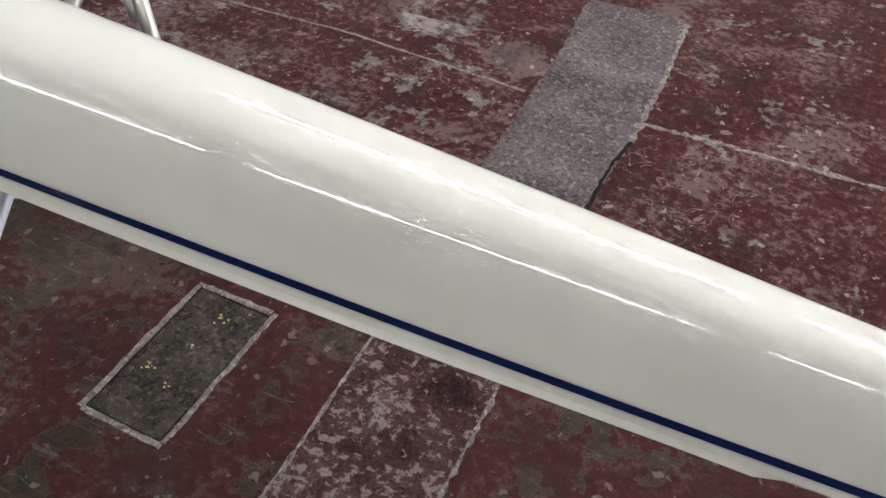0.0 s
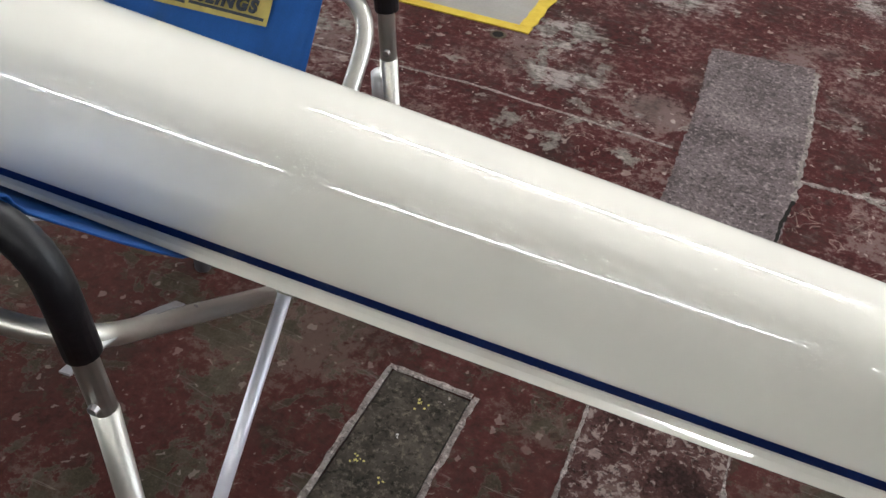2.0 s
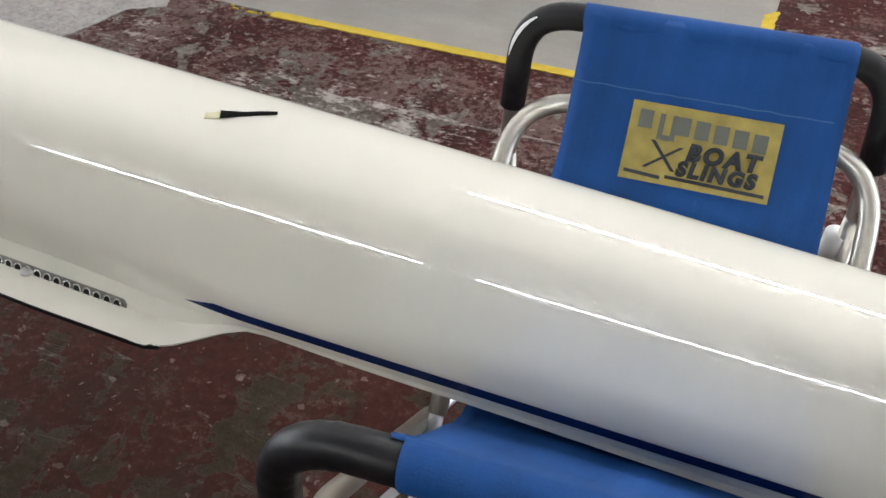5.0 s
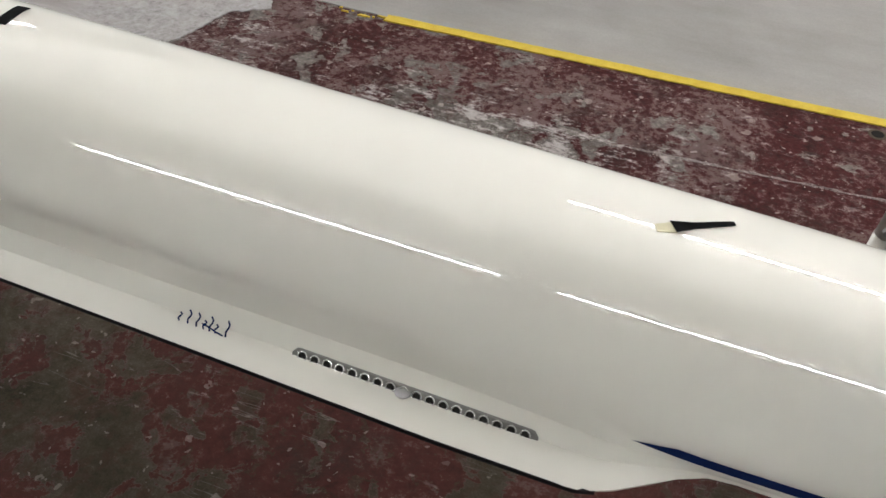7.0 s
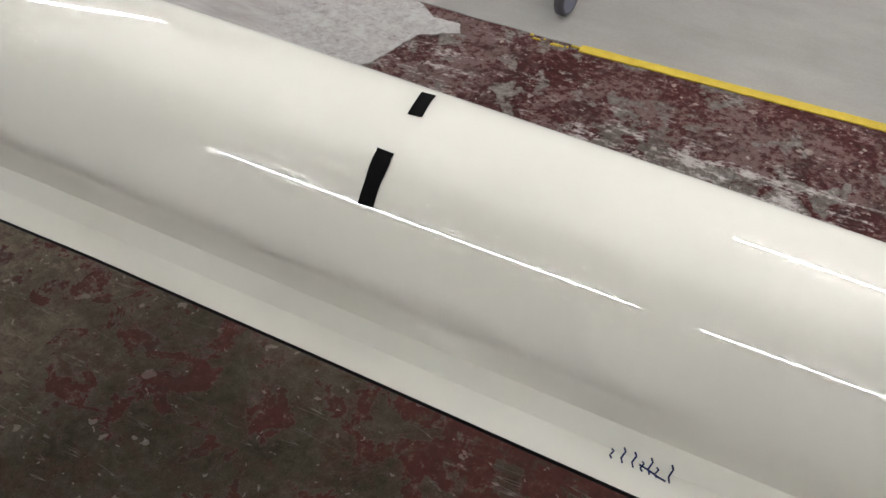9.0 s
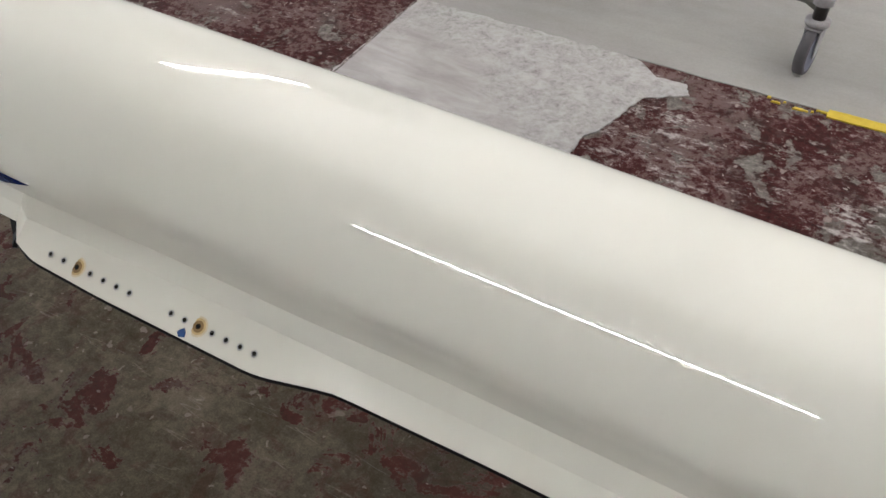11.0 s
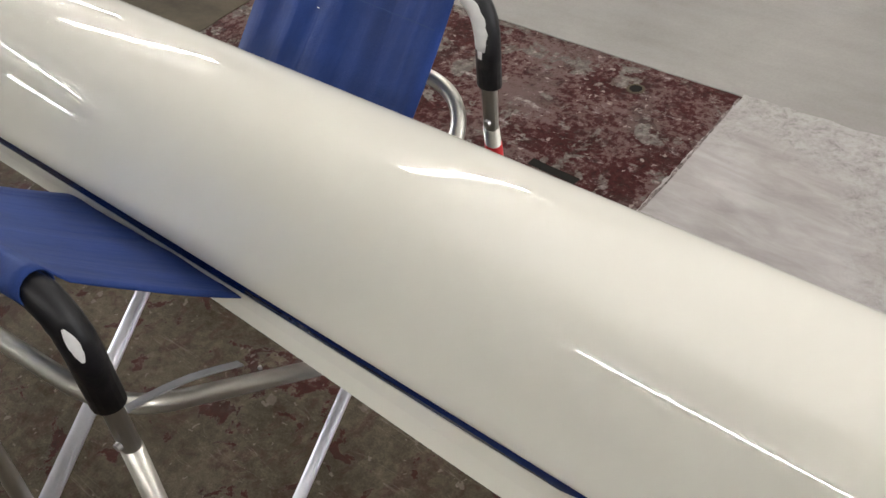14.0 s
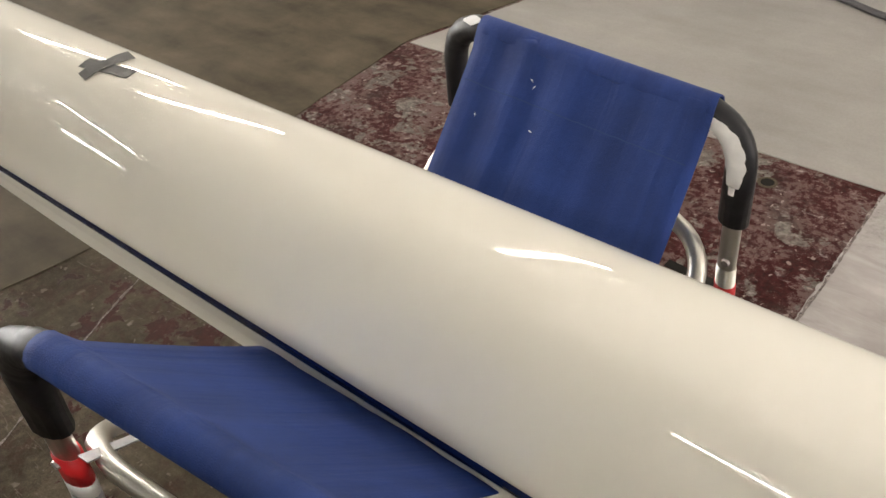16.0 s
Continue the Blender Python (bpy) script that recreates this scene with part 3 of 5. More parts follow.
def build_floor_details():
    E = 0.003
    # pale floor beyond the yellow line
    out = [(-1.245, 2.455, 1), (-1.245, 3.1, 1), (-1.27, 4.4, 1), (-1.3, Y1 - 0.01, 0), (-5.3, Y1 - 0.01, 0), (-5.95, 2.95, 0.6), (-6.10, 2.42, 0.6), (-4.25, 2.392, 0.5), (-3.43, 2.405, 0.7), (-2.88, 2.40, 0.6)]
    structure("pale_floor", rough_slab(bmesh.new(), out, -0.002, E, 0.010, 0.05, 3), M_PALE, "pale grey smooth concrete floor area", "floor")
    # yellow border
    bm = bmesh.new()
    rough_slab(bm, [(-2.865, 2.372, 1), (-1.232, 2.425, 1), (-1.232, 2.463, 0.6), (-2.865, 2.412, 0.6)], E - 0.002, E + 0.002, 0.006, 0.02, 5)
    rnd = random.Random(21)
    for i in range(8):
        cx, cy = -2.872 - 0.16 * (i / 7) ** 1.5 - rnd.uniform(0, 0.02), 2.388 + rnd.uniform(-0.015, 0.013)
        w, h = rnd.uniform(0.004, 0.015), rnd.uniform(0.002, 0.006)
        rough_slab(bm, [(cx - w, cy - h, 1), (cx + w, cy - h * 0.6, 1), (cx + w * 0.8, cy + h, 1), (cx - w * 0.7, cy + h * 0.8, 1)], 0.0, E + 0.0015, 0.006, 0.006, 60 + i)
    structure("floor_line", bm, M_YELLOW, "worn yellow line painted along the floor edge", "floor line")
    bm = bmesh.new()
    rough_slab(bm, [(-1.275, 2.464, 0.5), (-1.232, 2.464, 1), (-1.238, 3.15, 1), (-1.283, 3.1, 1)], E - 0.002, E + 0.002, 0.012, 0.02, 8)
    structure("floor_line_short", bm, M_YELLOW, "worn yellow line with flaking paint", "floor line")
    # screed patch in the red floor
    out = [(-4.235, 1.15, 0.6), (-3.5, 1.15, 1), (-3.44, 1.6, 1), (-3.43, 1.95, 1), (-3.40, 1.99, 1), (-3.36, 2.20, 1), (-3.24, 2.29, 1), (-3.27, 2.34, 1), (-3.36, 2.33, 1), (-3.45, 2.402, 1), (-4.25, 2.402, 0.6)]
    structure("screed_patch", rough_slab(bmesh.new(), out, -0.002, 0.004, 0.014, 0.01, 11), M_PATCH, "trowelled pale screed patch in the red floor", "floor patch")
    # rough slab strips that cross the floor
    out = [(-0.618, 1.25, 1), (-0.345, 1.25, 1), (-0.345, 1.75, 1), (-0.335, 2.1, 1), (-0.345, 2.3, 1), (-0.372, 2.68, 1), (-0.69, 2.645, 1), (-0.655, 2.26, 1)]
    structure("floor_strip", rough_slab(bmesh.new(), out, -0.002, 0.0022, 0.011, 0.008, 14), M_SLAB, "rough grey concrete strip across the floor", "floor strip")
    out = [(-0.582, -0.6, 1), (-0.305, -0.6, 1), (-0.311, 0.8, 1), (-0.322, 1.247, 1), (-0.60, 1.247, 1), (-0.586, 0.81, 1)]
    structure("floor_strip_stained", rough_slab(bmesh.new(), out, -0.002, 0.002, 0.009, 0.008, 17), M_SLAB_RED, "red-stained rough concrete strip across the floor", "floor strip")
    # mortar ridges
    def ridge(name, pts, w, h, seed, uneven=1.0):
        bm = bmesh.new()
        rows = []
        for (xa, ya), (xb, yb) in zip(pts, pts[1:]):
            k = max(2, int(math.hypot(xb - xa, yb - ya) / 0.007))
            d = Vector((xb - xa, yb - ya, 0)).normalized()
            s = Vector((-d.y, d.x, 0))
            for i in range(k):
                c = Vector((xa + (xb - xa) * i / k, ya + (yb - ya) * i / k, 0))
                q = noise.noise((c.x * 20 + seed, c.y * 20, seed)), noise.noise((c.x * 55, c.y * 55, seed + 3))
                c += s * (0.003 * q[0] + 0.0015 * q[1])
                ww, hh = w * (0.75 + uneven * (0.9 * q[1] + 0.4 * q[0])), h * (0.8 + 0.5 * q[0])
                rows.append([c - s * ww - Vector((0, 0, 0.002)), c - s * ww * 0.5 + Vector((0, 0, hh)), c + s * ww * 0.5 + Vector((0, 0, hh)), c + s * ww - Vector((0, 0, 0.002))])
        grid(bm, rows)
        bmesh.ops.recalc_face_normals(bm, faces=bm.faces)
        return structure(name, bm, M_MORTAR, "thin pale mortar ridge in the floor", "floor joint")

    ridge("floor_joint", [(-1.95, 2.02), (-1.26, 2.07), (-0.66, 2.05)], 0.008, 0.0022, 1)
    ridge("floor_joint_b", [(-0.335, 2.065), (-0.11, 2.085), (0.4, 2.11)], 0.013, 0.003, 2)
    ridge("floor_joint_c", [(-0.598, 1.12), (-0.585, 0.81), (-0.58, 0.3)], 0.0065, 0.004, 3)
    ridge("floor_joint_d", [(-0.322, 1.2), (-0.315, 0.95), (-0.308, 0.5)], 0.006, 0.004, 4)
    ridge("floor_joint_g", [(-0.335, 1.97), (-0.342, 2.3), (-0.368, 2.66)], 0.014, 0.0035, 7)
    ridge("floor_joint_e", [(-4.238, 1.3), (-4.235, 1.9), (-4.252, 2.38)], 0.008, 0.007, 5)
    for k, (a, b) in enumerate((((-0.990, 0.664), (-0.990, 1.026)), ((-0.990, 1.027), (-0.802, 1.028)), ((-0.801, 1.028), (-0.800, 0.664)), ((-0.800, 0.663), (-0.990, 0.663)))):
        ridge("cover_joint_" + "abcd"[k], [a, b], 0.011, 0.0008, 20 + k, 0.3)
    # sunken cover
    c = thing("floor_cover", "dirty dark rectangular cover sunk into the floor", "floor cover")
    bm = rough_slab(bmesh.new(), [(-0.979, 0.674, 1), (-0.812, 0.674, 1), (-0.812, 1.016, 1), (-0.979, 1.016, 1)], -0.03, -0.003, 0.002, 0.02, 2)
    part("plate", bm, M_PLATE, c)
    rng = random.Random(4)
    for fx, fy, spread, count, mat in ((-0.893, 0.965, 0.012, 12, M_FLECK), (-0.945, 0.80, 0.012, 9, M_FLECK), (-0.885, 0.775, 0.006, 4, M_FLECK), (-0.90, 0.88, 0.005, 3, M_PATCH), (-0.86, 1.0, 0.02, 5, M_MORTAR)):
        for _ in range(count):
            x, y, r = fx + rng.gauss(0, spread * 0.6), fy + rng.gauss(0, spread * 0.6), rng.uniform(0.001, 0.0028)
            out = [(x + r * rng.uniform(0.5, 1.3) * math.cos(a), y + r * rng.uniform(0.5, 1.3) * math.sin(a), 1) for a in (0.2, 1.1, 2.3, 3.4, 4.4, 5.5)]
            part("paint_fleck", rough_slab(bmesh.new(), out, -0.0035, -0.0022, 0.002, 0.002, x * 50), mat, c, "dried paint fleck")
    # dark crack beside the grey strip
    bm = rough_slab(bmesh.new(), [(-0.352, 1.6, 1), (-0.340, 1.6, 1), (-0.345, 1.85, 1), (-0.330, 1.97, 1), (-0.338, 1.98, 1), (-0.353, 1.86, 1)], 0.0005, 0.0028, 0.006, 0.008, 51)
    structure("floor_crack", bm, M_HOLE, "dark open crack beside the grey strip", "floor crack")
    # sockets let into the floor
    for x, y, r in ((-4.542, 2.262, 0.022), (-1.315, 2.378, 0.020), (-7.38, 2.06, 0.028)):
        e = thing("floor_socket", "small round hole in the floor with a worn rim", "floor socket", "floor sockets", (x, y, 0))
        bm = bmesh.new()
        rows = [[(rr * math.cos(t), rr * math.sin(t), zz) for t in [2 * math.pi * k / 20 for k in range(21)]] for rr, zz in ((r * 1.35, 0.0), (r * 1.15, 0.0025), (r, 0.002), (r * 0.9, 0.0008))]
        grid(bm, rows)
        part("rim", bm, M_BROWN, e, "", True)
        bm = bmesh.new()
        bmesh.ops.create_circle(bm, cap_ends=True, radius=r * 0.92, segments=20, matrix=Matrix.Translation((0, 0, 0.001)))
        part("bottom", bm, M_HOLE, e, "dark bottom of the hole")
    # short slot beside the far sling
    e = thing("floor_slot", "short dark slot in the red floor", "floor slot")
    part("bottom", rough_slab(bmesh.new(), [(-4.60, 1.755, 1), (-4.44, 1.745, 1), (-4.44, 1.775, 1), (-4.60, 1.785, 1)], -0.001, 0.0015, 0.004, 0.02, 31), M_HOLE, e)
    # brown worn floor past the joint
    out = [(-6.12, 0.2, 0.5), (-6.0, 0.9, 0.5), (-6.06, 1.76, 0.5), (-6.12, 2.42, 0.5), (-5.97, 2.95, 0.5), (-5.32, Y1 - 0.02, 0), (X0 + 0.02, Y1 - 0.02, 0), (X0 + 0.02, Y0 + 0.02, 0), (-6.1, Y0 + 0.02, 0)]
    structure("brown_floor", rough_slab(bmesh.new(), out, -0.002, 0.003, 0.012, 0.05, 23), M_BROWN, "brown worn bare concrete floor area", "floor")
    ridge("floor_joint_f", [(-5.50, 0.3), (-5.70, 0.73), (-5.80, 1.0), (-5.92, 1.32)], 0.005, 0.002, 9)


# ---- rowing shell, bottom up ----
def lerp(x, xs, ys):
    return float(np.interp(x, xs, ys))


def fair(x, xs, ys, reach=0.11):
    """The broken line through the points, faired by a window of the given reach."""
    return sum(w * lerp(x + reach * k / 4, xs, ys) for k, w in zip(range(-4, 5), (1, 2, 3, 4, 5, 4, 3, 2, 1))) / 25


def hull_form(x):
    """Middle line, half width, keel height and gunwale height of the upturned hull."""
    s = (x + 2.5) / 2.5
    c = 0.6762 + 0.0197 * s - 0.0137 * s * s
    a = 0.1728 - 0.0232 * s - 0.0585 * s * s - 0.0069 * s ** 3
    zt = 0.8937 - 0.0726 * s - 0.0043 * s * s - 0.01 * s ** 3
    if x > 0.3:
        k = (x - 0.3) / 1.5
        a, zt, c = 0.0665 * (1 - k) ** 0.8 + 0.004, 0.793 - 0.05 * k * k, 0.683
    if x < -6:
        k = (-6 - x) / 1.5
        a, zt, c = 0.1055 * (1 - k) ** 0.8 + 0.004, 1.0145 - 0.06 * k * k, 0.6217
    k = min(1.0, max(0.0, (-0.9 - x) / 3.7))
    zw = 0.694 + 0.073 * k * k * (3 - 2 * k) + fair(x, [-1.8, -1.5, -1.2, -1.0, -0.83, -0.65, -0.42, -0.17, 0.3], [0.0, 0.004, 0.007, 0.006, 0.002, -0.002, -0.007, -0.013, -0.02], 0.3)
    return c, a, zt, zw, 2.9211 + 0.0814 * s, 1.1426 - 0.0069 * s


def hull_z(x, y):
    c, a, zt, zw, p, q = hull_form(x)
    u = min(1.0, abs(y - c) / a)
    return zw + (zt - zw) * (1 - u ** p) ** (1 / q)


def hull_off(x, z):
    c, a, zt, zw, p, q = hull_form(x)
    v = min(1.0, max(0.0, (z - zw) / (zt - zw)))
    return a * (1 - v ** q) ** (1 / p)


def wing_share(x):
    """1 along the wide rigger flange, 0 where the hull has a plain edge."""
    if x < -3.646:
        return 0.0
    k = min(1.0, max(0.0, (-1.60 - x) / 0.15))
    return k * k * (3 - 2 * k)


def tuck(x):
    """How far the side rolls under above the flange, easing out past its ends."""
    k = min(1.0, max(0.0, (x + 4.35) / 1.0), max(0.0, (-1.25 - x) / 0.55))
    return k * k * (3 - 2 * k)


@functools.lru_cache(maxsize=4096)
def side_line(x):
    """Half the section from the keel to the crease, faired, as offsets and heights at even steps."""
    c, a, zt, zw, p, q = hull_form(x)
    side = []
    share = 0.34 + 0.06 * tuck(x)
    for i in range(60):
        t = math.acos(share ** (q / 2)) * i / 60
        side.append((a * math.sin(t) ** (2 / p), zw + (zt - zw) * max(0.0, math.cos(t)) ** (2 / q)))
    oc, zc = gunwale(x)[0]
    # the side rolls under towards the crease
    zb = zw + share * (zt - zw)
    ob, d = hull_off(x, zb), 0.004
    t0 = Vector((hull_off(x, zb - d) - ob, -d)).normalized()
    roll = radians(20 - 10 * tuck(x))
    t1 = Vector((-math.sin(roll), -math.cos(roll)))
    p0, p3 = Vector((ob, zb)), Vector((oc, zc))
    reach = (p3 - p0).length
    p1, p2 = p0 + t0 * reach * 0.34, p3 - t1 * reach * (0.5 + 0.1 * tuck(x))
    for i in range(41):
        t = i / 40
        r = (1 - t) ** 3 * p0 + 3 * t * (1 - t) ** 2 * p1 + 3 * t * t * (1 - t) * p2 + t ** 3 * p3
        side.append((r.x, r.y))
    line = np.array(side)

    def even(line, n):
        run = np.concatenate(([0.0], np.cumsum(np.hypot(*np.diff(line, axis=0).T))))
        at = np.linspace(0, run[-1], n)
        return np.stack([np.interp(at, run, line[:, 0]), np.interp(at, run, line[:, 1])], 1)

    line = even(line, 160)
    for _ in range(90):
        z0 = 0.5 * (line[0, 1] + line[1, 1])
        line[1:-1] = 0.25 * line[:-2] + 0.5 * line[1:-1] + 0.25 * line[2:]
        line[0, 1] = z0
    line[0, 0] = 0.0
    return even(line, 46)


def side_off(x, z):
    """Half width of the finished section at height z."""
    c = hull_form(x)[0]
    pts = [(c - y, zz) for y, zz in hull_section(x) if y <= c]
    return lerp(z, [q_[1] for q_ in pts], [q_[0] for q_ in pts])


def gunwale(x):
    """Offsets and heights of the crease, the middle and the edge below the hull's side."""
    c, a, zt, zw, p, q = hull_form(x)
    near = fair(x, [-6.0, -4.98, -4.6, -4.34, -4.1, -3.9, -3.75, -3.664], [0.519, 0.492, 0.489, 0.486, 0.480, 0.474, 0.470, 0.470]) if x < -3.646 else fair(x, [-1.48, -1.35, -1.0, -0.72, -0.51, -0.33, -0.16, 0.1], [0.530, 0.536, 0.541, 0.552, 0.562, 0.571, 0.582, 0.600])
    drop = fair(x, [-5.0, -4.2, -3.7, -1.6, -1.3, -1.0, -0.8, -0.2], [0.032, 0.029, 0.030, 0.010, 0.013, 0.011, 0.011, 0.012])
    plain_edge = [(a - 0.002, zw + 0.001), (a - 0.002 + 0.45 * (c - near - a), zw - 0.45 * drop), (max(0.004, c - near) if -6.0 < x < 0.1 else a * 0.97, zw - drop)]
    yc = fair(x, [-3.75, -3.60, -3.48, -3.1, -2.5, -1.9, -1.7], [0.4943, 0.4943, 0.518, 0.538, 0.537, 0.541, 0.532], 0.06)
    zc = fair(x, [-3.75, -3.60, -3.48, -3.2, -1.9], [0.756, 0.755, 0.728, 0.706, 0.688], 0.06)
    ym = fair(x, [-3.75, -3.66, -3.5, -3.3, -3.1, -2.8, -1.9], [0.474, 0.479, 0.500, 0.513, 0.518, 0.521, 0.524], 0.06)
    zm = fair(x, [-3.75, -3.66, -3.5, -3.3, -3.1, -2.8, -1.9], [0.738, 0.727, 0.703, 0.687, 0.680, 0.673, 0.664], 0.06)
    ye = fair(x, [-3.648, -3.622, -3.5, -3.26, -3.16, -2.95, -2.6, -2.2, -1.9, -1.76], [0.459, 0.447, 0.453, 0.465, 0.488, 0.492, 0.490, 0.486, 0.482, 0.484], 0.02)
    ze = fair(x, [-3.648, -3.622, -3.5, -3.26, -3.16, -1.9], [0.706, 0.693, 0.674, 0.653, 0.658, 0.657], 0.02)
    wing = [(c - yc, zc), (c - ym, zm), (c - ye, ze)]
    k = wing_share(x)
    return [(o0 + (o1 - o0) * k, z0 + (z1 - z0) * k) for (o0, z0), (o1, z1) in zip(plain_edge, wing)]


def hull_section(x):
    c = hull_form(x)[0]
    (oc, zc), (om, zm), (oe, ze) = gunwale(x)
    side = [(float(o), float(z)) for o, z in side_line(x)]
    side += [(oc * 0.85 + om * 0.15, zc * 0.85 + zm * 0.15), (om, zm), (om * 0.5 + oe * 0.5, zm * 0.5 + ze * 0.5), (oe, ze)]
    return [(c - o, z) for o, z in side[::-1]] + [(c + o, z) for o, z in side[1:]]


def build_shell():
    e = thing("rowing_shell", "upturned cream-white rowing shell with navy stripe on two slings", "boat")
    xs = [1.79 - 0.06 * i for i in range(27)]
    xs += [0.2 - 0.028 * i for i in range(137)]
    xs = [x for x in xs if x > -3.635] + [-3.635, -3.643, -3.648, -3.656, -3.672]
    xs += [-3.69 - 0.03 * i for i in range(80)] + [-6.1 - 0.06 * i for i in range(24)]
    xs = sorted(set(round(x, 4) for x in xs), reverse=True)
    bm = bmesh.new()
    cols = grid(bm, [[(x, y, z) for y, z in hull_section(x)] for x in xs])
    for a, b in zip(cols, cols[1:]):
        for k in (0, 2, 4, -1, -3, -5):
            bm.edges.get((a[k], b[k])).smooth = False
    for row in cols:
        if -3.65 < row[0].co.x < -3.64:
            for k in (0, 1, 2, 3, -2, -3, -4, -5):
                bm.edges.get((row[k], row[k + 1])).smooth = False
    bmesh.ops.recalc_face_normals(bm, faces=bm.faces)
    if sum(f.normal.z * f.calc_area() for f in bm.faces) < 0:
        bmesh.ops.reverse_faces(bm, faces=bm.faces)
    hull = part("hull", bm, M_HULL, e, "glossy cream-white hull", True)
    mod = hull.modifiers.new("skin", "SOLIDIFY")
    mod.thickness, mod.offset = 0.003, -1

    # dark deck underneath, and the black edge under the cockpit sides
    bm = bmesh.new()
    rows = []
    for x in xs:
        (oc, zc), (om, zm), (oe, ze) = gunwale(x)
        c = hull_form(x)[0]
        w = max(0.001, min(oc, om, oe) - 0.010)
        rows.append([(x, c + k * w, zc - 0.002) for k in (-1, -0.5, 0, 0.5, 1)])
    grid(bm, rows)
    part("deck", bm, M_CARBON, e, "dark deck underside", True)
    for s in (-1, 1):
        bm = bmesh.new()
        rows = []
        for x in [-1.72 - 0.02 * i for i in range(97)]:
            (oc, zc), (om, zm), (oe, ze) = gunwale(x)
            y = hull_form(x)[0] + s * (oe + 0.0006)
            yi = hull_form(x)[0] + s * (oe - 0.03)
            rows.append([(x, yi, ze - 0.0055), (x, y, ze - 0.0055), (x, y, ze + 0.0002), (x, yi, ze + 0.0002)])
        grid(bm, rows)
        bmesh.ops.recalc_face_normals(bm, faces=bm.faces)
        part("gunwale_edge", bm, M_CARBON, e, "thin black edge")
        # closed end of the rigger flange
        x = -3.662
        (oc, zc), (om, zm), (oe, ze) = gunwale(-3.66)
        c = hull_form(x)[0]
        bm = bmesh.new()
        rim = [(-3.672, 0.476, 0.719), (-3.650, 0.476, 0.719), (-3.650, 0.451, 0.694), (-3.652, 0.453, 0.690), (-3.660, 0.464, 0.701)]
        near_, far_ = [[bm.verts.new((xx, c + s * (c - yy - d), zz - d)) for xx, yy, zz in rim] for d in (0.0, 0.006)]
        bm.faces.new(near_)
        bm.faces.new(far_[::-1])
        for k in range(5):
            bm.faces.new((near_[k], far_[k], far_[(k + 1) % 5], near_[(k + 1) % 5]))
        bmesh.ops.recalc_face_normals(bm, faces=bm.faces)
        part("flange_end", bm, M_CARBON, e, "dark end of the flange")

    # stripes
    for s in (-1, 1):
        for x0, x1, dz, tip in ((-1.70, 1.5, 0.0132, 1), (-6.9, -3.625, 0.0150, -1)):
            bm = bmesh.new()
            rows = []
            n = 130
            for i in range(n + 1):
                t = i / n
                row = []
                for k in range(4):
                    f = k / 3
                    xa = x0 + (0.045 * f if tip > 0 else 0)
                    xb = x1 - (0.055 * (1 - f) if tip < 0 else 0)
                    x = xa + (xb - xa) * t
                    c, a, zt, zw, p, q = hull_form(x)
                    z = zw + dz + (0.0064 if tip > 0 else 0.0084) * (2 * f - 1)
                    row.append((x, c + s * (side_off(x, z) + 0.0009), z + 0.0002))
                rows.append(row)
            grid(bm, rows)
            bmesh.ops.recalc_face_normals(bm, faces=bm.faces)
            if sum(f.normal.y for f in bm.faces) * s < 0:
                bmesh.ops.reverse_faces(bm, faces=bm.faces)
            part("stripe", bm, M_STRIPE, e, "navy blue stripe", True)

    # fittings on the near side flange, and their twins on the far side
    def flange_at(x, f, s=-1, lift=0.0):
        """A point on the flange: f from 0 at the crease over 1 at the bend to 2 at the edge."""
        (oc, zc), (om, zm), (oe, ze) = gunwale(x)
        a, b = ((oc, zc), (om, zm)) if f < 1 else ((om, zm), (oe, ze))
        t = f if f < 1 else f - 1
        o, z = a[0] + (b[0] - a[0]) * t, a[1] + (b[1] - a[1]) * t
        nrm = Vector((0, s * -(b[1] - a[1]), (b[0] - a[0]))).normalized()
        return Vector((x, hull_form(x)[0] + s * o, z)) + nrm * lift, nrm

    def disc_on(name, x, f, s, r0, r1, mat, lift, label="", dome=0.0):
        p, nrm = flange_at(x, f, s, lift)
        side = Vector((1, 0, 0))
        up = nrm.cross(side)
        bm = bmesh.new()
        rows = [[p + nrm * h + r * (math.cos(t) * side + math.sin(t) * up) for t in [2 * math.pi * k / 16 for k in range(17)]] for r, h in ((r1, 0), ((r0 + r1) / 2, dome), (r0, 0))]
        grid(bm, rows)
        bmesh.ops.recalc_face_normals(bm, faces=bm.faces)
        if sum((fc.normal.dot(nrm)) for fc in bm.faces) < 0:
            bmesh.ops.reverse_faces(bm, faces=bm.faces)
        return part(name, bm, mat, e, label, True)

    for s in (-1, 1):
        for base in (-3.588, -3.397):
            for i in range(7):
                x = base + 0.0209 * i
                if i == 2:
                    for r_, m_, h_ in ((0.0135, M_RUST_PALE, 0.0005), (0.0108, M_RUST, 0.0007), (0.0078, M_RUST_DARK, 0.0009)):
                        disc_on("rust_stain", x, 1.60, s, 0.001, r_, m_, h_, "brown rust stain round a bolt hole")
                if i != 2:
                    disc_on("hole_rim", x, 1.60, s, 0.0026, 0.0046, M_STEEL, 0.0010, "metal eyelet", 0.0012)
                disc_on("bolt_hole", x, 1.60, s, 0.0001, 0.0036 if i == 2 else 0.0029, M_HOLE, 0.0013, "dark bolt hole")
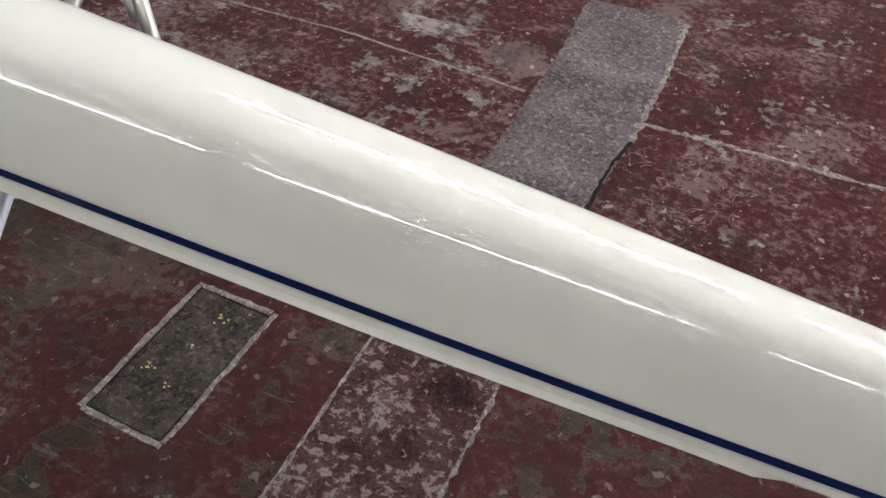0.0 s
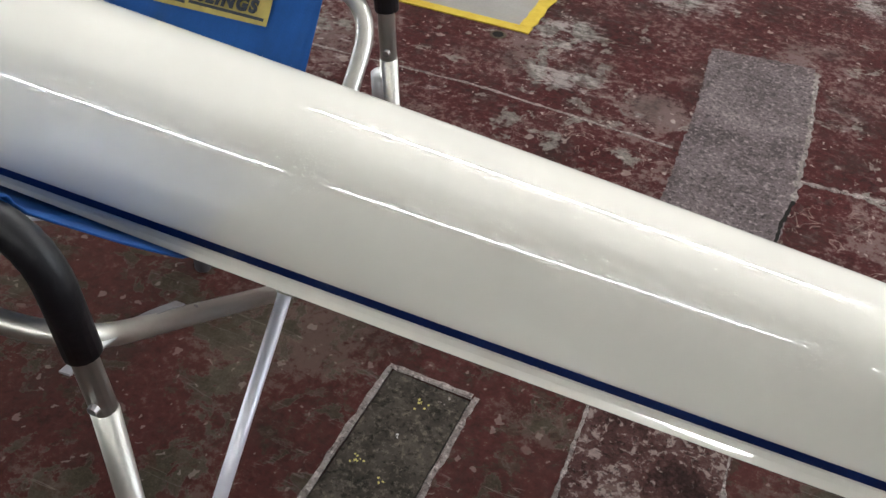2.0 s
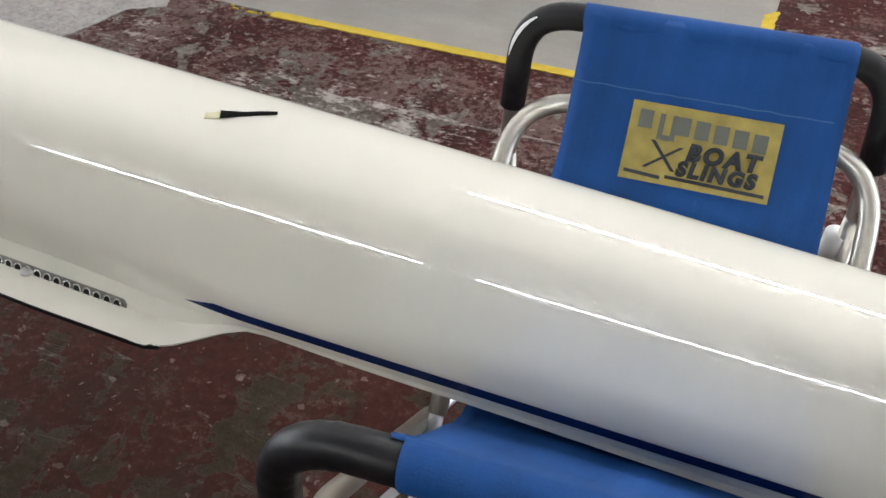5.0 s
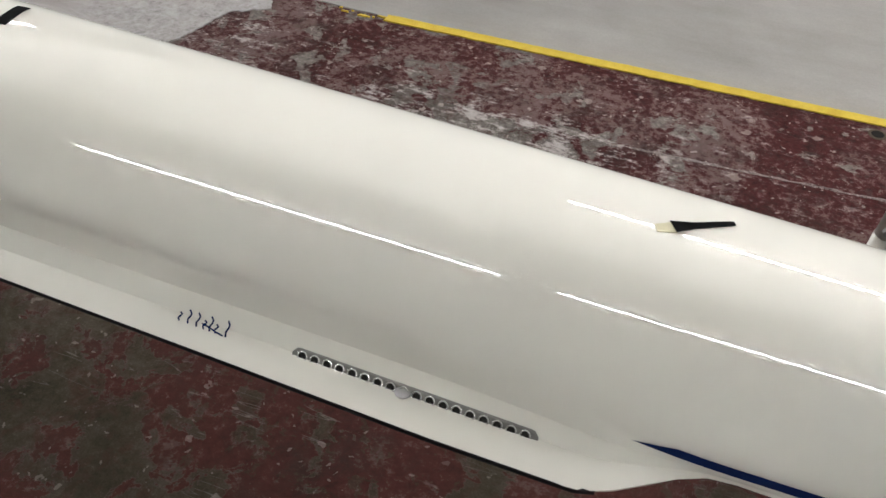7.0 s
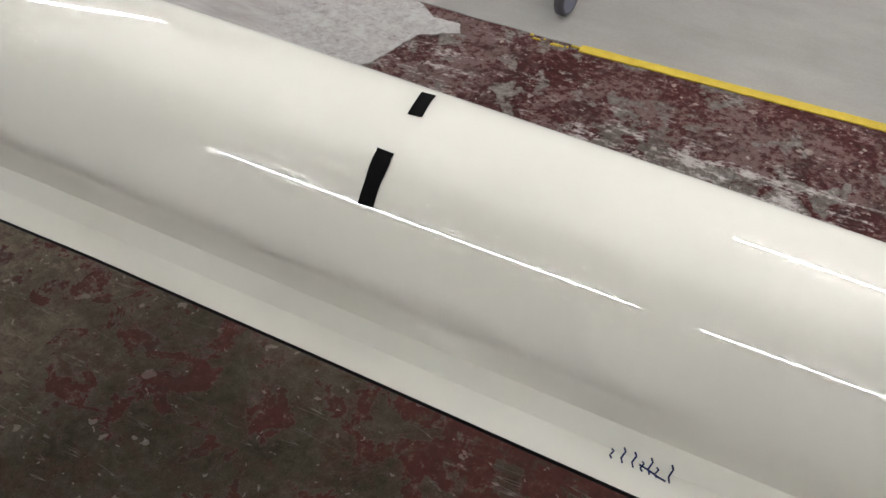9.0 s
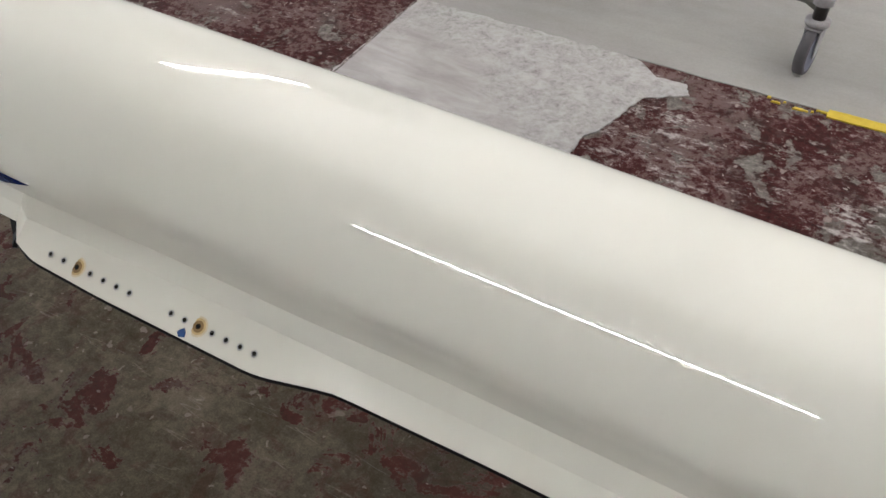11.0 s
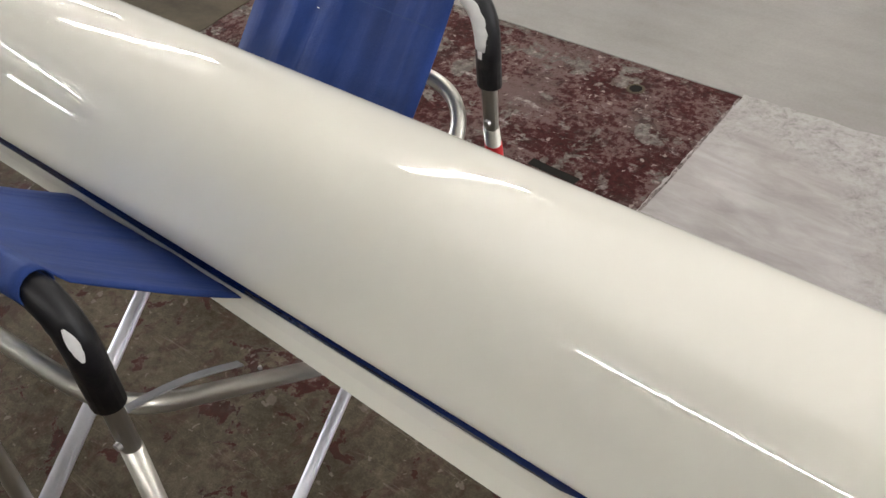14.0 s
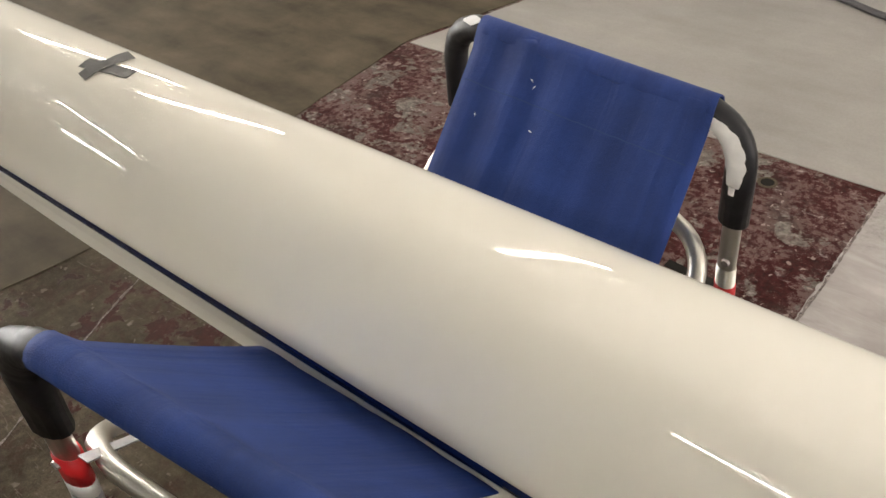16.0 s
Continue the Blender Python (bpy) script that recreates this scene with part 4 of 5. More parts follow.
    for s in (-1, 1):
        # slotted track
        bm = bmesh.new()
        n = 60
        rows = []
        for i in range(n + 1):
            x = -2.088 + 0.296 * i / n
            w = 0.0085 * min(1.0, math.sqrt(max(0.0, 1 - max(0.0, (abs(x + 1.940) - 0.139) / 0.0092) ** 2)))
            p, nrm = flange_at(x, 0.98, s, 0.0)
            up = nrm.cross(Vector((1, 0, 0)))
            rows.append([p - up * w + nrm * -0.001, p - up * w * 0.9 + nrm * 0.0018, p - up * w * 0.62 + nrm * 0.0016, p + up * w * 0.62 + nrm * 0.0016, p + up * w * 0.9 + nrm * 0.0018, p + up * w + nrm * -0.001])
        grid(bm, rows)
        bmesh.ops.recalc_face_normals(bm, faces=bm.faces)
        track = part("adjustment_track", bm, M_TRACK, e, "slotted grey metal track with a row of holes", True)
        for i in range(18):
            x = -2.075 + 0.0158 * i
            p, nrm = flange_at(x, 0.98, s, 0.0020)
            up = nrm.cross(Vector((1, 0, 0)))
            bm = bmesh.new()
            vs = [bm.verts.new(p + 0.0043 * (math.cos(t) * Vector((1, 0, 0)) + math.sin(t) * up)) for t in [2 * math.pi * k / 12 for k in range(12)]]
            bm.faces.new(vs)
            part("track_hole", bm, M_HOLE, track)
            bm = bmesh.new()
            ring = [p + Vector((0.0002, 0, 0)) + 0.0056 * (math.cos(t) * Vector((1, 0, 0)) + math.sin(t) * up) for t in [2 * math.pi * k / 14 for k in range(15)]]
            sweep(bm, ring, 0.0011, 6, False)
            part("eyelet", bm, M_GLINT, track, "polished eyelet round the hole", True)
        for i in (8,):
            p, nrm = flange_at(-2.075 + 0.0158 * i, 0.98, s, 0.002)
            bm = bmesh.new()
            bmesh.ops.create_uvsphere(bm, u_segments=12, v_segments=8, radius=0.010, matrix=Matrix.Translation(p) @ Matrix.Diagonal((1, 1, 0.35, 1)))
            part("bolt_head", bm, M_STEEL, track, "domed bolt head", True)
    # a short handwritten-looking mark, as plain strokes
    for k, (dx, h, lean) in enumerate(((0.000, 1.0, 0.3), (0.004, 0.25, 2.6), (0.014, 0.5, 0.3), (0.022, 0.9, 0.3), (0.030, 0.5, 0.3), (0.040, 0.85, 0.3), (0.052, 0.85, 0.3), (0.064, 0.5, 0.3))):
        bm = bmesh.new()
        x0 = -2.172 - dx
        pts = []
        for t in (0, 0.25, 0.5, 0.75, 1.0):
            f = 1.26 - 0.62 * h * t
            p, nrm = flange_at(x0 - 0.012 * lean * t - 0.002 * math.sin(6.28 * t), f, -1, 0.0007)
            pts.append(p)
        sweep(bm, pts, 0.00105, 6)
        part("logo_stroke", bm, M_STRIPE, e, "thin blue pen-like stroke")
    # a dab of blue tape on the edge
    p, nrm = flange_at(-3.372, 1.86, -1, 0.0012)
    up = nrm.cross(Vector((1, 0, 0)))
    bm = bmesh.new()
    o = [(-0.006, -0.002), (-0.001, -0.007), (0.007, -0.004), (0.005, 0.002), (0.001, 0.006), (-0.004, 0.002)]
    top = [bm.verts.new(p + Vector((1, 0, 0)) * u + up * v) for u, v in o]
    low = [bm.verts.new(v.co - nrm * 0.001) for v in top]
    bm.faces.new(top)
    for i in range(6):
        bm.faces.new((top[i], low[i], low[(i + 1) % 6], top[(i + 1) % 6]))
    bmesh.ops.recalc_face_normals(bm, faces=bm.faces)
    part("tape_dab", bm, M_BLUE_TAPE, e, "scrap of blue masking tape")


def tape_on_hull(label, ends, widths, mat, lift=0.0012, curl=0.0, seed=1, name="tape"):
    """A strip of tape laid over the hull from end to end."""
    (xa, ya), (xb, yb) = ends
    n = 14
    d = Vector((xb - xa, yb - ya, 0))
    s = Vector((-d.y, d.x, 0)).normalized()
    bm = bmesh.new()
    rows = []
    for i in range(n + 1):
        t = i / n
        c = Vector((xa, ya, 0)) + d * t
        w = lerp(t, np.linspace(0, 1, len(widths)), widths) * (1 + 0.08 * noise.noise((t * 5, seed, 0)))
        row = []
        for k in (-1, -0.33, 0.33, 1):
            q = c + s * (w / 2 * k)
            lifted = lift + curl * max(0.0, t - 0.6) * (0.5 + 0.5 * k) + 0.0006 * noise.noise((q.x * 90, q.y * 90, seed))
            row.append(Vector((q.x, q.y, hull_z(q.x, q.y) + lifted)))
        rows.append(row)
    solid_sheet(bm, rows, 0.0008)
    return tagged(part(name, bm, mat), label, "tape", "scraps of tape on the hull")


def build_tapes():
    tape_on_hull("scrap of black tape twisted on the white hull", ((-1.664, 0.706), (-1.720, 0.672)), (0.006, 0.008, 0.009, 0.020), M_TAPE, 0.0015, 0.006, 4)
    tape_on_hull("yellowed glue mark on the white hull", ((-1.718, 0.673), (-1.736, 0.664)), (0.016, 0.010), M_GLUE, 0.0010, 0, 5, "glue_mark")
    tape_on_hull("strip of black tape across the white hull", ((-2.563, 0.561), (-2.566, 0.612)), (0.019, 0.018, 0.021, 0.020), M_TAPE, 0.0015, 0.004, 6)
    tape_on_hull("short piece of black tape on the white hull", ((-2.565, 0.677), (-2.574, 0.730)), (0.017, 0.017), M_TAPE, 0.0012, 0, 7)
    tape_on_hull("strip of dark grey tape, half of a cross on the hull", ((-5.03, 0.621), (-4.932, 0.640)), (0.024, 0.024), M_TAPE_GREY, 0.0012, 0, 8)
    tape_on_hull("strip of dark grey tape laid over another as a cross", ((-5.0, 0.596), (-4.985, 0.677)), (0.024, 0.026), M_TAPE_GREY, 0.0028, 0.008, 9)


# ---- boat slings ----
def build_sling(cx, cy, turn, ztop, zring, hw, hd, front, back, cloth, label, bands, banner, tears, sag_to, lift, splay, slack, foam=0.0175, skew=0.0, wide=0.0, ring=(0.028, 0.0), ring_left=0.0, leg_left=0.0):
    e = thing("boat_sling", label, "boat sling", "slings under the boat", (cx, cy, 0), turn)
    R = 0.0125
    BEND = 0.08

    def lean(v, z):
        """How far a leg stands out from its bar at height z."""
        return (0.10 if v > 0 else -0.02) * max(0.0, 1 - z / (zring - 0.052))

    for v in (-hd, hd):
        sv = 1 if v > 0 else -1
        side = "front" if v < 0 else "back"
        # bent top bar
        bm = sweep(bmesh.new(), fillet([(-hw - splay, v, zring - 0.05), (-hw, v, ztop), (hw, v, ztop), (hw + splay, v, zring - 0.05)], BEND, 9), R)
        part("top_bar", bm, M_ALU, e, "", True)
        for u in (-hw, hw):
            su = 1 if u > 0 else -1
            vf = v + lean(v, 0.012)
            u += su * splay
            bm = sweep(bmesh.new(), [(u, vf, 0.012), (u, v, zring - 0.052)], R + 0.0012)
            part("leg", bm, M_ALU, e, "", True)
            bm = sweep(bmesh.new(), [(u, vf, 0.0), (u, vf, 0.004), (u, vf, 0.035), (u, vf, 0.04)], 0.017, 14, True, [0.017, 0.019, 0.018, 0.015])
            part("rubber_foot", bm, M_RUBBER, e, "black rubber foot", True)
            # foam over the bend
            u -= su * splay
            ends = front if v < 0 else back
            ue = ends[0] if u < 0 else ends[1]
            path = [q for q in fillet([(0, v, ztop), (u, v, ztop), (u + su * splay * 0.75, v, zring + 0.028)], BEND, 24)]
            first = max(k for k in range(len(path)) if abs(path[k].x) <= max(0.0, abs(ue) - 0.03))
            path = ([path[first].lerp(path[first + 1], 0.5)] if first else [Vector((ue - su * 0.01, v, ztop))]) + path[first + 1:]
            rad = [foam + 0.0008 * noise.noise((i * 0.7, u * 9, v * 9)) for i in range(len(path))]
            part("foam_sleeve", sweep(bmesh.new(), path, foam, 16, True, rad), M_FOAM, e, "black foam sleeve", True)
            bm = bmesh.new()
            bmesh.ops.create_cone(bm, cap_ends=True, segments=10, radius1=0.006, radius2=0.005, depth=0.006, matrix=Matrix.Translation((u + su * (splay + 0.002), v - 0.0145, zring - 0.035)) @ Matrix.Rotation(radians(90), 4, "X"))
            part("bolt", bm, M_STEEL, e, "small bolt head")
            # flat strap from the leg to the crossing arm
            if v > 0:
                continue
            bm = bmesh.new()
            q0, q1 = Vector((u - su * 0.02, v, zring - 0.015)), Vector((u - su * 0.040, v - sv * 0.20, zring - 0.120))
            rows = []
            for t in np.linspace(0, 1, 8):
                p = q0.lerp(q1, float(t)) + Vector((0, 0, 0.012 * math.sin(math.pi * t)))
                rows.append([p + Vector((-0.006, 0, 0)), p + Vector((0.006, 0, 0))])
            solid_sheet(bm, rows, 0.0025)
            part("flat_strap", bm, M_ALU_DULL, e, "flat metal strap")
        # crossing frame: its bar beside this end, its arms down to the legs across
        w = hw - 0.030 if v < 0 else hw - 0.010 + splay
        shift = 0.008 if v > 0 and splay else 0.0
        vb = v - sv * (ring[0] if v < 0 else 0.028)
        far = -v + lean(-v, 0.2) + sv * 0.018
        zf = 0.20
        zb = zring + (lift if v > 0 else ring[1])
        wl = w + (ring_left if v < 0 else 0.0)
        feet = [Vector((-wl, far, zf)), Vector((w, far, zf))]
        arms = [Vector((q.x + shift, vb, zb)).lerp(q, 0.48) for q in feet]
        path = fillet([arms[0], (shift - wl, vb, zb), (shift + w, vb, zb), arms[1]], 0.095, 9)
        part("cross_frame", sweep(bmesh.new(), path, R), M_ALU, e, "", True)
        for foot, p in zip(feet, arms):
            part("diagonal_tube", sweep(bmesh.new(), [p + (p - foot).normalized() * 0.02, foot], 0.0098), M_ALU_LIT, e, "", True)
        for su in (-1, 1):
            t = 0.26
            p = Vector((su * (w if su > 0 else wl), vb, zring)).lerp(feet[0 if su < 0 else 1], t)
            bm = bmesh.new()
            bmesh.ops.create_uvsphere(bm, u_segments=8, v_segments=6, radius=0.0035, matrix=Matrix.Translation(p + Vector((0.003, -0.006, 0.011))))
            part("rivet", bm, M_STEEL, e, "", True)
        bm = sweep(bmesh.new(), [(-hw, v + lean(v, 0.12), 0.12), (hw, v + lean(v, 0.12), 0.12)], 0.009, 12)
        part("low_tube", bm, M_ALU, e, "", True)

    # strap: hem round the front bar, under the boat, hem round the back bar
    RC = foam + 0.0006
    prof = []
    for k in range(11):
        t = radians(-60 + 25 * k)
        prof.append((-hd - RC * math.cos(t) * 1.0, ztop + RC * math.sin(t)))
    front_top = [(-hd + RC * math.sin(radians(a)), ztop + RC * math.cos(radians(a))) for a in (20, 50, 75)]
    prof += front_top
    ya, yb, zlow = sag_to
    inner = []
    for t in np.linspace(0.06, 1, 12):
        s0 = Vector((-hd + RC, ztop - 0.004, 0))
        s1 = Vector((ya, zlow + 0.012, 0))
        p = s0.lerp(s1, float(t))
        inner.append((p.x, p.y - 0.006 * math.sin(math.pi * t)))
    mid = [(ya + (yb - ya) * t, zlow - 0.018 * math.sin(math.pi * t)) for t in np.linspace(0.1, 0.9, 8)]
    rise = []
    for t in np.linspace(0, 0.94, 12):
        p = Vector((yb, zlow + 0.012, 0)).lerp(Vector((hd - RC, ztop - 0.004, 0)), float(t))
        rise.append((p.x, p.y - 0.006 * math.sin(math.pi * t)))
    back_top = [(2 * 0 - y, z) for y, z in front_top[::-1]]
    tail = [(hd + RC * math.cos(radians(-60 + 25 * k)), ztop + RC * math.sin(radians(-60 + 25 * k))) for k in range(10, -1, -1)]
    prof += inner + mid + rise + back_top + tail
    bm = bmesh.new()
    rows = []
    nu = 22
    for i, (v, z) in enumerate(prof):
        f = i / (len(prof) - 1)
        row = []
        for j in range(nu + 1):
            g = j / nu
            u0 = front[0] + (back[0] - front[0]) * f
            u1 = front[1] + (back[1] - front[1]) * f
            u0 -= slack * max(0.0, 1 - abs(f - 0.40) / 0.28) ** 0.8
            u = u0 + (u1 - u0) * g
            fold = 0.0045 * noise.noise((u * 16, v * 2.2, turn)) + 0.002 * noise.noise((u * 40, v * 9, turn + 4))
            loose = math.sin(math.pi * (f - 0.30) / 0.40) if 0.30 < f < 0.70 else 0.0
            pull = max(0.0, 1 - abs(f - 0.70) / 0.16)
            crease = pull * (0.020 * noise.noise((u * 21 + turn, v * 0.5, 3.0)) + 0.010 * noise.noise((u * 47, v * 0.8, turn)))
            crease += 0.0035 * max(0.0, 1 - abs(f - 0.26) / 0.14) * noise.noise((u * 24 + 7, v * 1.2, turn))
            edge = -0.006 * (abs(2 * g - 1) ** 6) * loose
            row.append(Vector((u, v + crease, z + fold * loose + edge)))
        rows.append(row)
    grid(bm, rows)
    bmesh.ops.recalc_face_normals(bm, faces=bm.faces)
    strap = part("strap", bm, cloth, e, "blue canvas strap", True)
    mod = strap.modifiers.new("cloth", "SOLIDIFY")
    mod.thickness, mod.offset = 0.002, 0

    def on_strap(u, h, lift):
        """A point on the back rise of the strap: h metres down from the bar along it."""
        p0, p1 = Vector((0, hd - RC, ztop - 0.004)), Vector((0, yb, zlow + 0.012))
        d = (p1 - p0)
        t = h / d.length
        p = p0 + d * t
        nrm = Vector((0, d.z, -d.y)).normalized()
        if nrm.z < 0:
            nrm = -nrm
        return Vector((u, p.y, p.z - 0.006 * math.sin(math.pi * t))) + nrm * lift

    for hseam in (0.062,):
        bm = bmesh.new()
        rows = []
        for g in np.linspace(0.02, 0.98, 40):
            u = back[0] + (back[1] - back[0]) * float(g)
            k = 0.0012 * noise.noise((u * 60, 0, turn))
            rows.append([on_strap(u, hseam + k, 0.0065), on_strap(u, hseam + 0.0016 + k, 0.0065)])
        grid(bm, rows)
        part("seam", bm, M_THREAD if banner else M_THREAD_DIM, strap, "line of stitching")

    if not banner:
        for u, h, q in ((-0.055, 0.032, 0.4), (-0.048, 0.040, 2.0), (-0.125, 0.105, 1.2), (-0.03, 0.098, 0.2)):
            a = Vector((math.cos(q), math.sin(q))) * 0.0035
            bm = bmesh.new()
            w = Vector((-a.y, a.x)) * 0.25
            bm.faces.new([bm.verts.new(on_strap(u + k.x, h + k.y, 0.0085)) for k in (-a, w, a, -w)])
            part("lint", bm, M_WHITE, strap, "speck of white lint")

    if banner:
        u0, u1, h0, h1 = banner
        bm = bmesh.new()
        rows = [[on_strap(u0 + (u1 - u0) * g, h0 + (h1 - h0) * f, 0.0075) for g in np.linspace(0, 1, 9)] for f in np.linspace(0, 1, 6)]
        solid_sheet(bm, rows, 0.0008)
        lab = part("label", bm, M_LABEL, strap, "yellow printed label with dark lettering")
        W, H = u1 - u0, h1 - h0

        def bar(a, b, c, d, mat, name="print_bar"):
            bm = bmesh.new()
            q = [on_strap(u0 + W * x, h0 + H * y, 0.0087) for x, y in (a, b, c, d)]
            bm.faces.new([bm.verts.new(p) for p in q])
            ob = part(name, bm, mat, e)
            return ob

        # maker's name as plain blocks
        for k in range(7):
            if k == 1:
                continue
            x = 0.06 + 0.128 * k
            bar((x, 0.10 + 0.012 * k), (x + 0.095, 0.10 + 0.012 * k), (x + 0.095, 0.33 + 0.012 * k), (x, 0.33 + 0.012 * k), M_INK_PALE)
        bar((0.20, 0.12), (0.235, 0.12), (0.235, 0.44), (0.20, 0.44), M_INK_PALE)
        bar((0.285, 0.12), (0.32, 0.12), (0.32, 0.44), (0.285, 0.44), M_INK_PALE)
        bar((0.235, 0.38), (0.285, 0.38), (0.285, 0.45), (0.235, 0.45), M_INK_PALE)
        # crossed legs sign
        bar((0.17, 0.46), (0.20, 0.46), (0.37, 0.82), (0.34, 0.82), M_INK)
        bar((0.37, 0.50), (0.40, 0.50), (0.17, 0.82), (0.14, 0.82), M_INK)
        # line of small unreadable print
        for x0, x1 in ((0.03, 0.28), (0.31, 0.97)):
            bar((x0, 0.875), (x1, 0.90), (x1, 0.945), (x0, 0.92), M_INK)
        for text, x, y, size in (("BOAT", 0.42, 0.640, 0.0275), ("SLINGS", 0.375, 0.850, 0.0240)):
            cu = bpy.data.curves.new("lettering", "FONT")
            cu.body, cu.size, cu.offset, cu.extrude, cu.shear, cu.space_character = text, size, 0.0004, 0.0002, 0.15, 1.25
            cu.bevel_depth, cu.bevel_resolution = 0.0012, 0
            tmp = new("lettering_source", cu)
            dg = bpy.context.evaluated_depsgraph_get()
            me = bpy.data.meshes.new_from_object(tmp.evaluated_get(dg))
            bpy.data.objects.remove(tmp)
            me.materials.clear()
            me.materials.append(M_INK)
            ob = new("lettering", me)
            ob.parent = e
            o = on_strap(u0 + W * x, h0 + H * y, 0.0106)
            right = Vector((1, 0, 0))
            up = (on_strap(0, 0.02, 0) - on_strap(0, 0.06, 0)).normalized()
            m = Matrix((right, up, right.cross(up))).transposed().to_4x4()
            m.translation = o
            ob.matrix_local = m
            ob["label"] = "dark lettering reading " + text

    # coloured tape round the legs
    for su, sv, z, h, mat in bands:
        bm = sweep(bmesh.new(), [(su * hw, sv * hd + lean(sv, z), z), (su * hw, sv * hd + lean(sv, z - h), z - h)], R + 0.0024, 16)
        part("tape_band", bm, mat, e, {"red tape": "red tape band", "white tape": "white tape band"}.get(mat.name, "silver tape band"), True)
    # torn foam that bares the pale tube
    for su, sv, t0, t1, ang, wid in tears:
        ends = front if sv < 0 else back
        ue = ends[0] if su < 0 else ends[1]
        path = [q for q in fillet([(0, sv * hd, ztop), (su * hw, sv * hd, ztop), (su * (hw + splay * 0.75), sv * hd, zring + 0.028)], BEND, 24)]
        first = max(k for k in range(len(path)) if abs(path[k].x) <= max(0.0, abs(ue) - 0.03))
        path = ([path[first].lerp(path[first + 1], 0.5)] if first else [Vector((ue - su * 0.01, sv * hd, ztop))]) + path[first + 1:]
        dense = [a.lerp(b, k / 6) for a, b in zip(path, path[1:]) for k in range(6)] + [path[-1]]
        run = [0.0]
        for a, b in zip(dense, dense[1:]):
            run.append(run[-1] + (b - a).length)
        path = [dense[min(range(len(run)), key=lambda q: abs(run[q] - run[-1] * k / 40))] for k in range(41)]
        i0, i1 = int(t0 * (len(path) - 1)), int(t1 * (len(path) - 1))
        bm = bmesh.new()
        rows = []
        for i in range(i0, i1 + 1):
            d = (path[min(i + 1, len(path) - 1)] - path[max(i - 1, 0)]).normalized()
            f = (i - i0) / max(1, i1 - i0)
            w = wid * math.sin(math.pi * min(0.97, max(0.03, f))) ** 0.6 * (1 + 0.3 * noise.noise((i * 0.5, su, sv)))
            outw = Vector((0, -1, 0)) if sv < 0 else Vector((0, -1, 0.0))
            b = d.cross(outw).normalized()
            row = []
            for k in (-1, -0.5, 0, 0.5, 1):
                aa = radians(ang) + k * w / 0.02
                row.append(path[i] + (foam + 0.0014) * (math.cos(aa) * outw + math.sin(aa) * b))
            rows.append(row)
        grid(bm, rows)
        bmesh.ops.recalc_face_normals(bm, faces=bm.faces)
        part("tear", bm, M_WHITE, e, "torn foam baring the pale tube", True)
    # the frame stands a little out of square
    if skew or wide or leg_left:
        for ob in e.children_recursive:
            for p in ob.data.vertices:
                f = (p.co.y + hd) / (2 * hd)
                p.co.y += skew * p.co.x * f
                p.co.x *= 1 + wide * f
                if p.co.x < -hw + 0.02:
                    p.co.x -= leg_left * (1 - f) * min(1.0, (-hw + 0.02 - p.co.x) / 0.02)
    return e


